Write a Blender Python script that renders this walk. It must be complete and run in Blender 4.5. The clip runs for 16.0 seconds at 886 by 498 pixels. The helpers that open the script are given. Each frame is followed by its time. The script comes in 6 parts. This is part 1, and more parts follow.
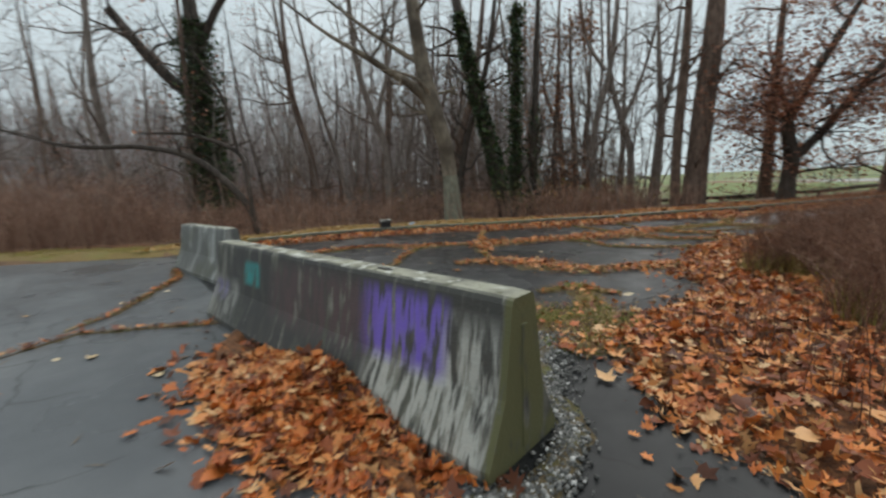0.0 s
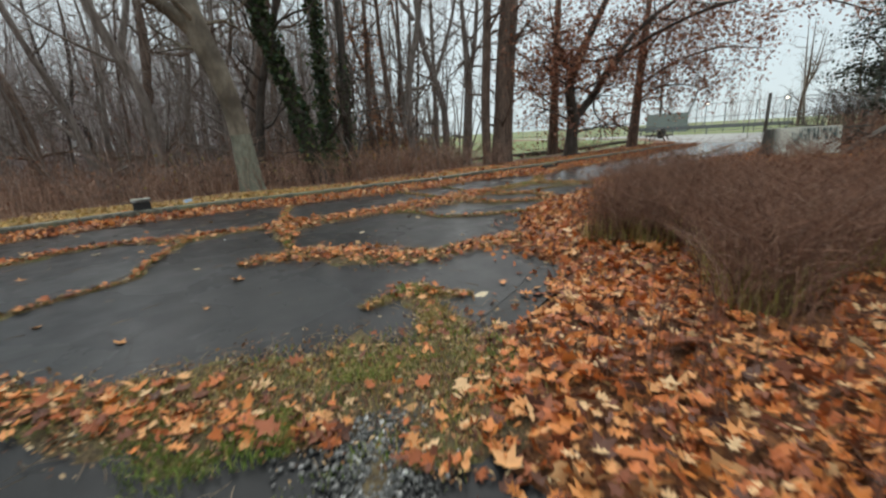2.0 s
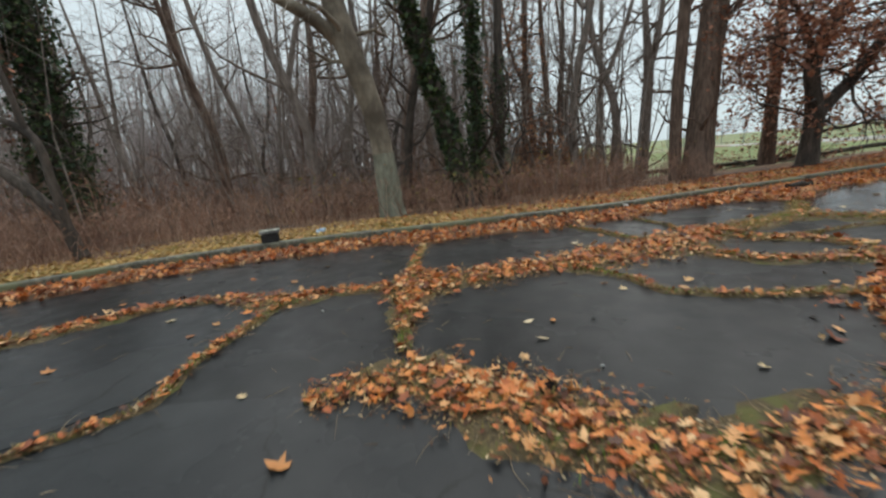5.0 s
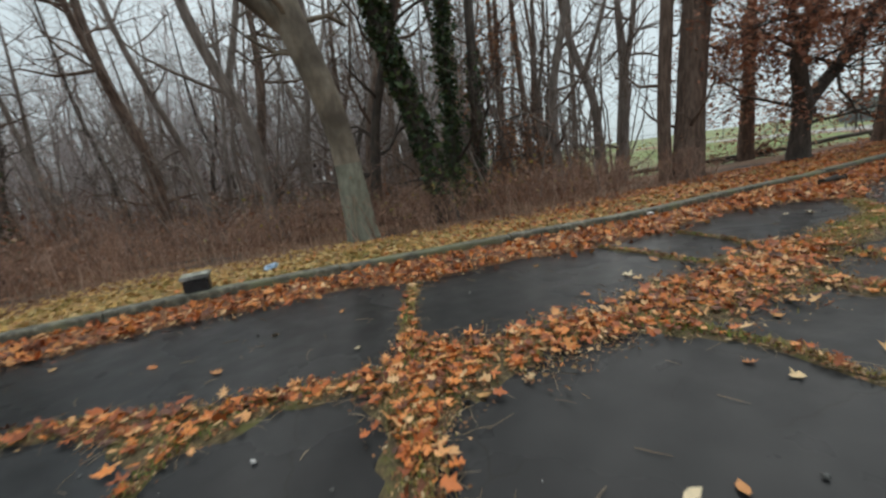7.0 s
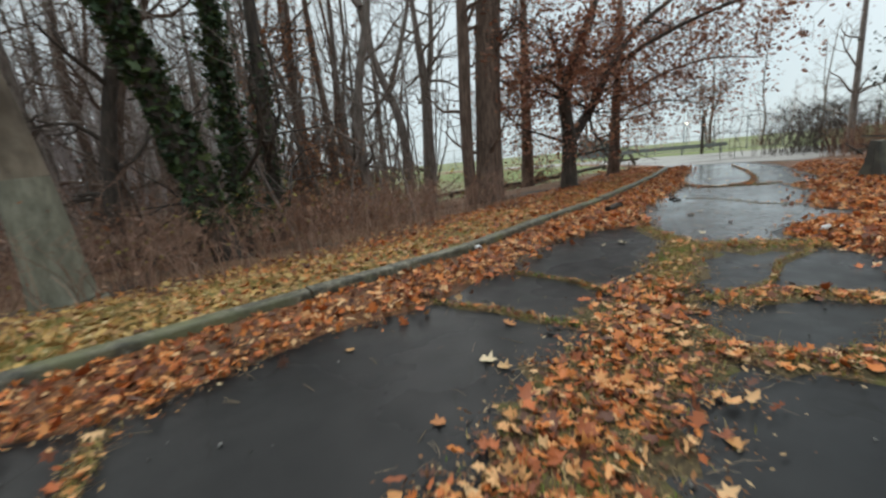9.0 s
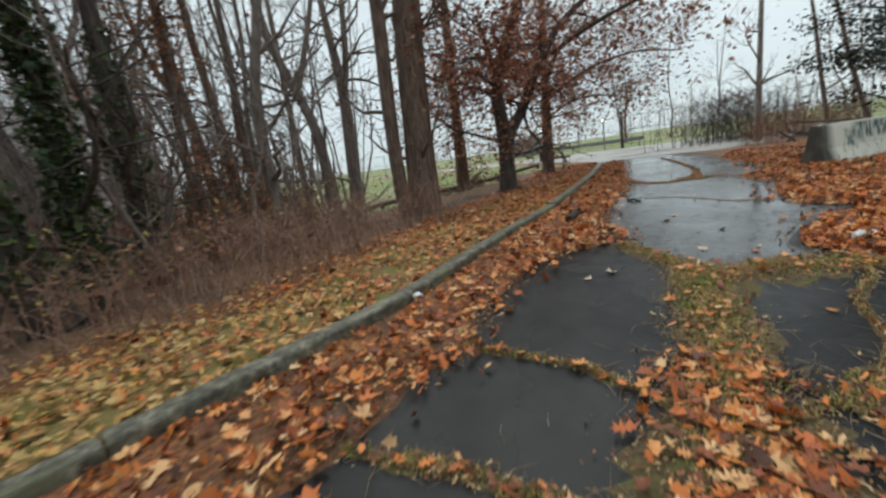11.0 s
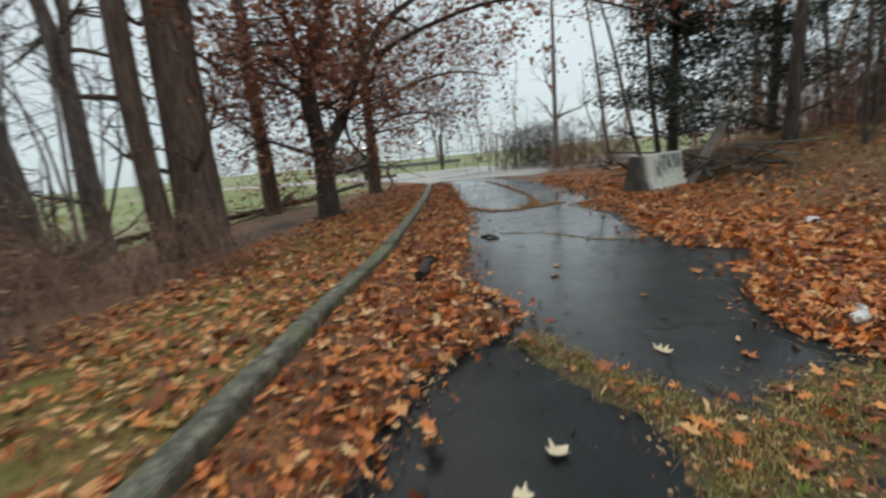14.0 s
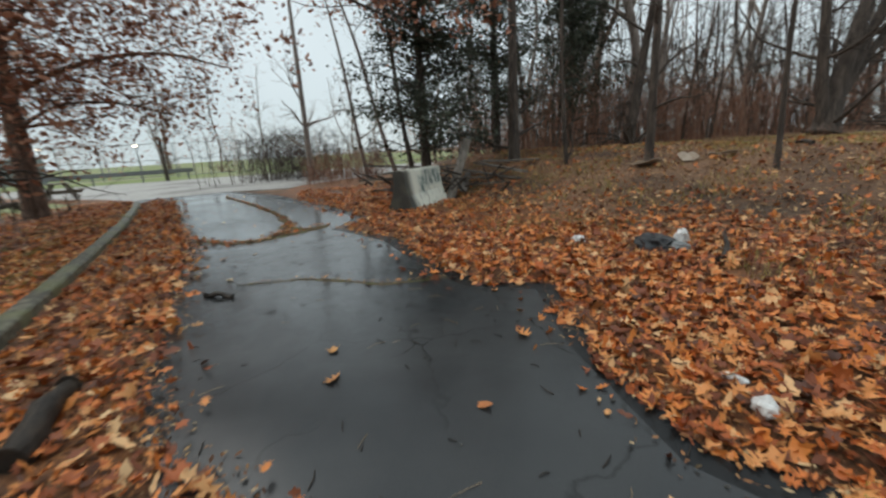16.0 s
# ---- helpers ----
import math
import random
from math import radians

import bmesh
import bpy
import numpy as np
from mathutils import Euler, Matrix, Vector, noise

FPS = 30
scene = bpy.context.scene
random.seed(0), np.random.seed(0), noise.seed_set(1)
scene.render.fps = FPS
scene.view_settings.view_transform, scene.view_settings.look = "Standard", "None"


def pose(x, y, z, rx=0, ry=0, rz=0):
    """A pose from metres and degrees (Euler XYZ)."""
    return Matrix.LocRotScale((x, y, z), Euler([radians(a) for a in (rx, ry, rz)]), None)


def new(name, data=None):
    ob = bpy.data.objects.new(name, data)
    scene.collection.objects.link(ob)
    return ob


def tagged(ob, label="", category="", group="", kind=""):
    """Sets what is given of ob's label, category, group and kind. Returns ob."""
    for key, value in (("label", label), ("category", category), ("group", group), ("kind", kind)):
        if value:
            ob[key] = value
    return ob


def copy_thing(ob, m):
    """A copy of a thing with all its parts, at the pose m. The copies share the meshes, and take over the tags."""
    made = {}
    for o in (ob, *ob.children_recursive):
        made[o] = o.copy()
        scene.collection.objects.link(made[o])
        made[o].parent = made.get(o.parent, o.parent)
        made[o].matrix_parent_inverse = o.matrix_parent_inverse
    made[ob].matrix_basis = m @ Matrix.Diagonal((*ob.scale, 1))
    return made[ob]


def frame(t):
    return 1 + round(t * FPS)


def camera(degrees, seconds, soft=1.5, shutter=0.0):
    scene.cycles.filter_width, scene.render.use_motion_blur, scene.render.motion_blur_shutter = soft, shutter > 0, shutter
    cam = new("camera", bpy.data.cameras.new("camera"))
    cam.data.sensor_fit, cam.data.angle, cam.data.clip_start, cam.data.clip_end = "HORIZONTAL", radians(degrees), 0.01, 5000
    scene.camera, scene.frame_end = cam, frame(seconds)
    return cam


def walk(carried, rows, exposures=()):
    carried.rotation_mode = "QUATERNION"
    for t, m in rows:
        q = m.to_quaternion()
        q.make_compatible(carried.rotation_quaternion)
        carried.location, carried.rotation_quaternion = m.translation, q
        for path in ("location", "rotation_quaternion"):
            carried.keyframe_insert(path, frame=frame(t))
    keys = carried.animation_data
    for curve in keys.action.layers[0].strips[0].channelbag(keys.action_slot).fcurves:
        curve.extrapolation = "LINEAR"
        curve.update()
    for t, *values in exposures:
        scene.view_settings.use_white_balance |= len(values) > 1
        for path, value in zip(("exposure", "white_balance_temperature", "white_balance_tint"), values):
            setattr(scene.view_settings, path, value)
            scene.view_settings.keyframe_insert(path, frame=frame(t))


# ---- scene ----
cam = camera(95.6, 16.0, 2.4, 0.6)
METRES, EYE, TILT, LEAN, TURN = 15.0, 1.32, 0.0, 0.0, 0.0
ROWS = [
    (0.0, 0.0, 0.0, 0.0, -0.41, -9.15, 2.52),
    (0.5, 0.0015, 0.0262, -0.0014, -6.99, -10.72, 3.19),
    (1.0, 0.0072, 0.0531, -0.0008, -14.37, -13.16, 3.76),
    (1.5, 0.0182, 0.083, -0.0009, -24.06, -14.85, 3.47),
    (2.0, 0.0334, 0.1112, -0.0022, -25.33, -15.73, 3.02),
    (2.5, 0.0436, 0.1383, -0.0011, -21.51, -13.05, 2.55),
    (3.0, 0.0521, 0.1662, -0.0014, -16.33, -13.49, 2.93),
    (3.5, 0.058, 0.1955, -0.0013, -12.33, -14.78, 3.62),
    (4.0, 0.0599, 0.2259, 0.0006, -10.02, -14.94, 3.98),
    (4.5, 0.0645, 0.2561, 0.0014, -5.11, -13.51, 4.93),
    (7.0, 0.053, 0.4099, 0.0016, -10.3, -11.79, 7.35),
    (7.5, 0.0565, 0.4373, 0.0014, -16.3, -12.78, 7.47),
    (8.0, 0.0669, 0.4674, 0.0029, -25.76, -12.73, 6.04),
    (8.5, 0.0849, 0.4943, 0.0013, -31.14, -12.1, 5.67),
    (9.0, 0.104, 0.523, 0.0014, -36.71, -12.0, 5.15),
    (9.5, 0.1248, 0.5487, 0.0014, -38.96, -12.89, 6.01),
    (10.0, 0.1449, 0.5733, 0.0033, -40.38, -13.33, 7.39),
    (12.5, 0.2625, 0.6709, 0.0064, -55.76, -11.13, 6.45),
    (13.0, 0.2881, 0.6911, 0.0056, -57.67, -12.06, 6.31),
    (13.5, 0.3161, 0.7087, 0.0047, -63.53, -13.39, 5.79),
    (14.0, 0.3496, 0.7169, 0.0054, -70.78, -13.07, 5.41),
    (14.5, 0.3824, 0.7255, 0.0047, -80.15, -12.63, 4.83),
    (15.0, 0.4185, 0.7249, 0.0034, -89.77, -13.69, 4.05),
    (15.5, 0.4515, 0.7241, 0.0047, -98.19, -13.56, 3.73),
    (16.0, 0.4812, 0.7268, 0.0047, -104.07, -14.17, 3.26),
]
walk(cam, [(t, pose(0, 0, EYE, TILT, LEAN, TURN) @ pose(METRES * x, METRES * y, METRES * z, 90 + pitch, roll, yaw)) for t, x, y, z, yaw, pitch, roll in ROWS], ((0.0, 0.30), (2.0, 0.55), (4.5, 0.55), (7.5, 0.46), (8.0, 0.54), (9.5, 0.54), (12.5, 0.46), (16.0, 0.40)))

# ---- light ----
world = bpy.data.worlds.new("overcast_sky")
scene.world = world
world.use_nodes = True
wn = world.node_tree
wn.nodes.clear()
sky = wn.nodes.new("ShaderNodeTexSky")
sky.sky_type, sky.sun_disc = "NISHITA", False
sky.sun_elevation, sky.sun_rotation = radians(50), radians(160)
sky_scale = wn.nodes.new("ShaderNodeVectorMath")
sky_scale.operation = "SCALE"
sky_scale.inputs["Scale"].default_value = 0.08
wn.links.new(sky.outputs[0], sky_scale.inputs[0])
sky_coord = wn.nodes.new("ShaderNodeTexCoord")
sky_noise = wn.nodes.new("ShaderNodeTexNoise")
sky_noise.inputs["Scale"].default_value = 2.0
wn.links.new(sky_coord.outputs["Generated"], sky_noise.inputs["Vector"])
cloud = wn.nodes.new("ShaderNodeValToRGB")
cloud.color_ramp.elements[0].position, cloud.color_ramp.elements[0].color = 0.3, (0.47, 0.55, 0.575, 1)
cloud.color_ramp.elements[1].position, cloud.color_ramp.elements[1].color = 0.7, (0.60, 0.675, 0.695, 1)
wn.links.new(sky_noise.outputs["Fac"], cloud.inputs[0])
sky_mix = wn.nodes.new("ShaderNodeMix")
sky_mix.data_type = "RGBA"
sky_mix.inputs["Factor"].default_value = 0.9
wn.links.new(sky_scale.outputs[0], sky_mix.inputs["A"])
wn.links.new(cloud.outputs[0], sky_mix.inputs["B"])
wbg = wn.nodes.new("ShaderNodeBackground")
wbg.inputs["Strength"].default_value = 1.0
wout = wn.nodes.new("ShaderNodeOutputWorld")
wn.links.new(sky_mix.outputs["Result"], wbg.inputs["Color"])
wn.links.new(wbg.outputs[0], wout.inputs[0])
sun = new("sun", bpy.data.lights.new("sun", "SUN"))
sun.data.energy, sun.data.angle, sun.data.color = 1.4, radians(80), (1, 0.96, 0.9)
sun.rotation_euler = (radians(40), 0, radians(160))


# ---- materials ----
def mat(name, ramp, scale=8.0, rough=0.8, bump=0.3, detail=8, island=False, big=None, rough2=None, spec=0.4, per_object=False, stretch=(1, 1, 1), dist=0.02):
    """A procedural surface: ramp of colours on noise (or on each island), a second, larger stain layer, and relief."""
    m = bpy.data.materials.new(name)
    m.use_nodes = True
    n, l = m.node_tree.nodes, m.node_tree.links
    b = n["Principled BSDF"]
    co = n.new("ShaderNodeTexCoord")
    mp = n.new("ShaderNodeMapping")
    mp.inputs["Scale"].default_value = stretch
    l.new(co.outputs["Object"], mp.inputs[0])
    no = n.new("ShaderNodeTexNoise")
    no.inputs["Scale"].default_value, no.inputs["Detail"].default_value, no.inputs["Roughness"].default_value = scale, detail, 0.65
    l.new(mp.outputs[0], no.inputs["Vector"])
    rp = n.new("ShaderNodeValToRGB")
    el = rp.color_ramp.elements
    while len(el) < len(ramp):
        el.new(0.5)
    for e, (p, c) in zip(el, ramp):
        e.position, e.color = p, (*c, 1)
    src = no.outputs["Fac"]
    if island:
        src = n.new("ShaderNodeNewGeometry").outputs["Random Per Island"]
    if per_object:
        src = n.new("ShaderNodeObjectInfo").outputs["Random"]
    l.new(src, rp.inputs[0])
    col = rp.outputs[0]
    if island or per_object:
        mx = n.new("ShaderNodeMix")
        mx.data_type, mx.blend_type = "RGBA", "MULTIPLY"
        mx.inputs["Factor"].default_value = 0.5
        l.new(col, mx.inputs["A"])
        vr = n.new("ShaderNodeMapRange")
        vr.inputs["To Min"].default_value, vr.inputs["To Max"].default_value = 0.55, 1.45
        l.new(no.outputs["Fac"], vr.inputs["Value"])
        l.new(vr.outputs[0], mx.inputs["B"])
        col = mx.outputs["Result"]
    if big:
        s, c, lo, hi = big
        n2 = n.new("ShaderNodeTexNoise")
        n2.inputs["Scale"].default_value, n2.inputs["Detail"].default_value = s, 5
        l.new(co.outputs["Object"], n2.inputs["Vector"])
        r2 = n.new("ShaderNodeValToRGB")
        r2.color_ramp.elements[0].position, r2.color_ramp.elements[1].position = lo, hi
        l.new(n2.outputs["Fac"], r2.inputs[0])
        mx = n.new("ShaderNodeMix")
        mx.data_type = "RGBA"
        mx.inputs["B"].default_value = (*c, 1)
        l.new(r2.outputs[0], mx.inputs["Factor"])
        l.new(col, mx.inputs["A"])
        col = mx.outputs["Result"]
    l.new(col, b.inputs["Base Color"])
    b.inputs["Roughness"].default_value = rough
    b.inputs["Specular IOR Level"].default_value = spec
    if rough2 is not None:
        mr = n.new("ShaderNodeMapRange")
        mr.inputs["From Min"].default_value, mr.inputs["From Max"].default_value = 0.35, 0.65
        mr.inputs["To Min"].default_value, mr.inputs["To Max"].default_value = rough, rough2
        l.new(no.outputs["Fac"], mr.inputs["Value"])
        l.new(mr.outputs[0], b.inputs["Roughness"])
    if bump:
        bp = n.new("ShaderNodeBump")
        bp.inputs["Strength"].default_value, bp.inputs["Distance"].default_value = bump, dist
        l.new(no.outputs["Fac"], bp.inputs["Height"])
        l.new(bp.outputs[0], b.inputs["Normal"])
    return m


def asphalt_material(name="wet_asphalt", lift=1.0, coat=0.5, smear=0.26, ior=1.33):
    m = bpy.data.materials.new(name)
    m.use_nodes = True
    n, l = m.node_tree.nodes, m.node_tree.links
    b = n["Principled BSDF"]
    co = n.new("ShaderNodeTexCoord")

    def tex(kind, scale, **kw):
        x = n.new(kind)
        x.inputs["Scale"].default_value = scale
        for k, v in kw.items():
            x.inputs[k].default_value = v
        l.new(co.outputs["Object"], x.inputs["Vector"])
        return x

    def ramp(src, *stops):
        r = n.new("ShaderNodeValToRGB")
        while len(r.color_ramp.elements) < len(stops):
            r.color_ramp.elements.new(0.5)
        for e, (p, c) in zip(r.color_ramp.elements, stops):
            e.position, e.color = p, (*c, 1) if len(c) == 3 else c
        l.new(src, r.inputs[0])
        return r.outputs[0]

    fine, big, mid = tex("ShaderNodeTexNoise", 220, Detail=3), tex("ShaderNodeTexNoise", 0.55, Detail=6), tex("ShaderNodeTexNoise", 3.5, Detail=8)
    base = ramp(big.outputs["Fac"], (0.3, (0.015 * lift, 0.016 * lift, 0.017 * lift)), (0.5, (0.024 * lift, 0.0255 * lift, 0.027 * lift)), (0.72, (0.042 * lift, 0.0435 * lift, 0.044 * lift)))
    agg = ramp(fine.outputs["Fac"], (0.35, (0.55, 0.55, 0.55)), (0.68, (1.25, 1.25, 1.25)), (0.75, (2.4, 2.4, 2.3)))
    mul = n.new("ShaderNodeMix")
    mul.data_type, mul.blend_type = "RGBA", "MULTIPLY"
    mul.inputs["Factor"].default_value = 0.8
    l.new(base, mul.inputs["A"])
    l.new(agg, mul.inputs["B"])
    # wandering cracks: warped cell borders, broken up by a larger noise
    warp = n.new("ShaderNodeMix")
    warp.data_type = "RGBA"
    warp.inputs["Factor"].default_value = 0.22
    l.new(co.outputs["Object"], warp.inputs["A"])
    l.new(mid.outputs["Color"], warp.inputs["B"])
    vo = n.new("ShaderNodeTexVoronoi")
    vo.feature = "DISTANCE_TO_EDGE"
    vo.inputs["Scale"].default_value = 1.15
    l.new(warp.outputs["Result"], vo.inputs["Vector"])
    line = ramp(vo.outputs["Distance"], (0.0, (1, 1, 1)), (0.012, (0, 0, 0)))
    where = ramp(tex("ShaderNodeTexNoise", 0.8, Detail=2).outputs["Fac"], (0.40, (0, 0, 0)), (0.50, (1, 1, 1)))
    crack = n.new("ShaderNodeMath")
    crack.operation = "MULTIPLY"
    l.new(line, crack.inputs[0])
    l.new(where, crack.inputs[1])
    dark = n.new("ShaderNodeMix")
    dark.data_type = "RGBA"
    dark.inputs["B"].default_value = (0.008, 0.008, 0.007, 1)
    l.new(crack.outputs[0], dark.inputs["Factor"])
    l.new(mul.outputs["Result"], dark.inputs["A"])
    l.new(dark.outputs["Result"], b.inputs["Base Color"])
    wet = n.new("ShaderNodeMapRange")
    wet.inputs["From Min"].default_value, wet.inputs["From Max"].default_value = 0.35, 0.65
    wet.inputs["To Min"].default_value, wet.inputs["To Max"].default_value = 0.38, 0.6
    l.new(mid.outputs["Fac"], wet.inputs["Value"])
    l.new(wet.outputs[0], b.inputs["Roughness"])
    h = n.new("ShaderNodeMath")
    h.operation = "SUBTRACT"
    l.new(fine.outputs["Fac"], h.inputs[0])
    l.new(crack.outputs[0], h.inputs[1])
    bp = n.new("ShaderNodeBump")
    bp.inputs["Strength"].default_value, bp.inputs["Distance"].default_value = 0.22, 0.004
    l.new(h.outputs[0], bp.inputs["Height"])
    l.new(bp.outputs[0], b.inputs["Normal"])
    b.inputs["Specular IOR Level"].default_value = 0.12
    b.inputs["Coat Weight"].default_value = coat
    b.inputs["Coat IOR"].default_value = ior
    film = n.new("ShaderNodeMapRange")
    film.inputs["From Min"].default_value, film.inputs["From Max"].default_value = 0.35, 0.65
    film.inputs["To Min"].default_value, film.inputs["To Max"].default_value = smear - 0.07, smear + 0.10
    l.new(big.outputs["Fac"], film.inputs["Value"])
    l.new(film.outputs[0], b.inputs["Coat Roughness"])
    return m


def concrete_material(name, paints, light=(0.34, 0.325, 0.27), grime=(0.06, 0.057, 0.05)):
    """Weathered concrete with streaked grime, moss on top and sprayed paint blots: (x, z, half width, half height, colour)."""
    m = bpy.data.materials.new(name)
    m.use_nodes = True
    n, l = m.node_tree.nodes, m.node_tree.links
    b = n["Principled BSDF"]
    b.inputs["Roughness"].default_value = 0.75
    co = n.new("ShaderNodeTexCoord")

    def noise_at(scale, stretch=(1, 1, 1), detail=7):
        mp = n.new("ShaderNodeMapping")
        mp.inputs["Scale"].default_value = stretch
        x = n.new("ShaderNodeTexNoise")
        x.inputs["Scale"].default_value, x.inputs["Detail"].default_value = scale, detail
        l.new(co.outputs["Object"], mp.inputs[0])
        l.new(mp.outputs[0], x.inputs["Vector"])
        return x.outputs["Fac"]

    def math_(op, a, c):
        x = n.new("ShaderNodeMath")
        x.operation, x.use_clamp = op, op == "MULTIPLY"
        for i, v in enumerate((a, c)):
            if isinstance(v, (int, float)):
                x.inputs[i].default_value = v
            else:
                l.new(v, x.inputs[i])
        return x.outputs[0]

    def step(src, lo, hi):
        x = n.new("ShaderNodeMapRange")
        x.inputs["From Min"].default_value, x.inputs["From Max"].default_value = lo, hi
        l.new(src, x.inputs["Value"])
        return x.outputs[0]

    def mix(fac, a, c):
        x = n.new("ShaderNodeMix")
        x.data_type = "RGBA"
        l.new(fac, x.inputs["Factor"])
        for k, v in (("A", a), ("B", c)):
            if isinstance(v, tuple):
                x.inputs[k].default_value = (*v, 1)
            else:
                l.new(v, x.inputs[k])
        return x.outputs["Result"]

    streak, blot, fine = noise_at(3.2, (2.6, 1, 0.5)), noise_at(2.1), noise_at(60)
    col = mix(step(fine, 0.3, 0.7), tuple(0.75 * c for c in light), light)
    col = mix(math_("MULTIPLY", step(streak, 0.35, 0.49), 0.93), col, grime)
    col = mix(math_("MULTIPLY", step(blot, 0.52, 0.62), 0.65), col, (0.12, 0.12, 0.09))
    sep = n.new("ShaderNodeSeparateXYZ")
    l.new(co.outputs["Object"], sep.inputs[0])
    run = noise_at(9.0, (2.6, 1, 0.35), 3)
    for x0, z0, hw, hh, c, cover in paints:
        fx = step(math_("ABSOLUTE", math_("SUBTRACT", sep.outputs["X"], x0), 0), hw, hw * 0.75)
        fz = step(math_("ABSOLUTE", math_("SUBTRACT", sep.outputs["Z"], z0), 0), hh, hh * 0.6)
        f = math_("MULTIPLY", math_("MULTIPLY", fx, fz), step(run, cover + 0.06, cover - 0.06))
        col = mix(f, col, c)
    geo = n.new("ShaderNodeNewGeometry")
    nz = n.new("ShaderNodeSeparateXYZ")
    l.new(geo.outputs["Normal"], nz.inputs[0])
    top = math_("MULTIPLY", step(nz.outputs["Z"], 0.75, 0.95), step(noise_at(5.0), 0.3, 0.55))
    col = mix(top, col, (0.34, 0.335, 0.26))
    col = mix(math_("MULTIPLY", step(nz.outputs["Z"], 0.75, 0.95), step(noise_at(7.5), 0.56, 0.62)), col, (0.60, 0.60, 0.54))
    col = mix(math_("MULTIPLY", step(nz.outputs["Z"], 0.75, 0.95), step(noise_at(11.0), 0.58, 0.66)), col, (0.12, 0.12, 0.07))
    l.new(col, b.inputs["Base Color"])
    bp = n.new("ShaderNodeBump")
    bp.inputs["Strength"].default_value, bp.inputs["Distance"].default_value = 0.4, 0.01
    l.new(math_("ADD", fine, blot), bp.inputs["Height"])
    l.new(bp.outputs[0], b.inputs["Normal"])
    return m


ASPHALT = asphalt_material("wet_asphalt", 0.62)
ASPHALT_WET = asphalt_material("rain_filmed_asphalt", 1.0, 1.0, 0.17, 1.5)
ASPHALT_WORN = asphalt_material("worn_asphalt", 1.15, 0.55)
# Older, paler asphalt; the high lift also puts reflected sky into the colour.
ASPHALT_OLD = asphalt_material("faded_sky_lifted_asphalt", 4.4, 0.9, 0.3)
LEAF_RAMP = [(0.0, (0.075, 0.026, 0.012)), (0.22, (0.21, 0.055, 0.018)), (0.45, (0.50, 0.125, 0.026)), (0.68, (0.70, 0.235, 0.050)), (0.88, (0.68, 0.34, 0.13)), (1.0, (0.72, 0.47, 0.24))]
LEAF = mat("fallen_leaf", LEAF_RAMP, 25, 0.5, 0.25, island=True, spec=0.45)
CRUMB = mat("leaf_crumbs", [(0.0, (0.045, 0.022, 0.012)), (0.35, (0.16, 0.065, 0.025)), (0.65, (0.33, 0.15, 0.055)), (0.85, (0.42, 0.26, 0.11)), (1.0, (0.55, 0.42, 0.25))], 40, 0.65, 0.1, island=True)
BRUSH = mat("bare_brush", [(0.0, (0.12, 0.06, 0.042)), (0.5, (0.32, 0.18, 0.125)), (1.0, (0.50, 0.34, 0.26))], 20, 0.85, 0, island=True)
BRUSH_LEAF = mat("withered_brush_leaf", [(0.0, (0.14, 0.06, 0.035)), (0.5, (0.30, 0.14, 0.08)), (1.0, (0.42, 0.25, 0.16))], 20, 0.8, 0.1, island=True)
LEAF_TAN = mat("tan_leaf", [(0.0, (0.30, 0.16, 0.06)), (0.4, (0.50, 0.28, 0.09)), (0.7, (0.58, 0.36, 0.10)), (1.0, (0.55, 0.42, 0.20))], 25, 0.55, 0.25, island=True)
LEAF_ONE = mat("single_leaf", [(0.0, (0.45, 0.16, 0.05)), (0.4, (0.58, 0.30, 0.10)), (0.8, (0.66, 0.50, 0.28)), (1.0, (0.70, 0.58, 0.40))], 25, 0.5, 0.2, per_object=True)
LEAF_TREE = mat("clinging_oak_leaf", [(0.0, (0.17, 0.070, 0.045)), (0.5, (0.37, 0.15, 0.085)), (1.0, (0.50, 0.26, 0.16))], 25, 0.7, 0.1, island=True)
LEAF_RUST = mat("clinging_beech_leaf", [(0.0, (0.22, 0.09, 0.045)), (0.5, (0.38, 0.16, 0.08)), (1.0, (0.46, 0.24, 0.12))], 25, 0.7, 0.1, island=True)
IVY = mat("ivy_leaf", [(0.0, (0.018, 0.034, 0.014)), (0.6, (0.038, 0.072, 0.026)), (1.0, (0.10, 0.13, 0.04))], 20, 0.5, 0.1, island=True)
YELLOW_LEAF = mat("yellow_vine_leaf", [(0.0, (0.20, 0.17, 0.03)), (1.0, (0.40, 0.30, 0.05))], 20, 0.6, 0.1, island=True)
CEDAR = mat("evergreen_needles", [(0.0, (0.020, 0.029, 0.020)), (1.0, (0.075, 0.085, 0.055))], 20, 0.7, 0.1, island=True)
GRASS = mat("grass_blade", [(0.0, (0.16, 0.16, 0.03)), (0.3, (0.28, 0.25, 0.05)), (0.6, (0.42, 0.32, 0.10)), (1.0, (0.45, 0.34, 0.16))], 20, 0.6, 0, island=True)
MOSS_GRASS = mat("green_tuft", [(0.0, (0.10, 0.17, 0.02)), (0.6, (0.20, 0.28, 0.04)), (1.0, (0.33, 0.30, 0.09))], 20, 0.6, 0, island=True)
DRY = mat("dry_stem", [(0.0, (0.09, 0.042, 0.026)), (0.5, (0.21, 0.10, 0.062)), (1.0, (0.33, 0.18, 0.115))], 20, 0.85, 0, island=True)
STRAW = mat("pine_needle", [(0.0, (0.20, 0.13, 0.07)), (1.0, (0.45, 0.34, 0.22))], 20, 0.7, 0, island=True)
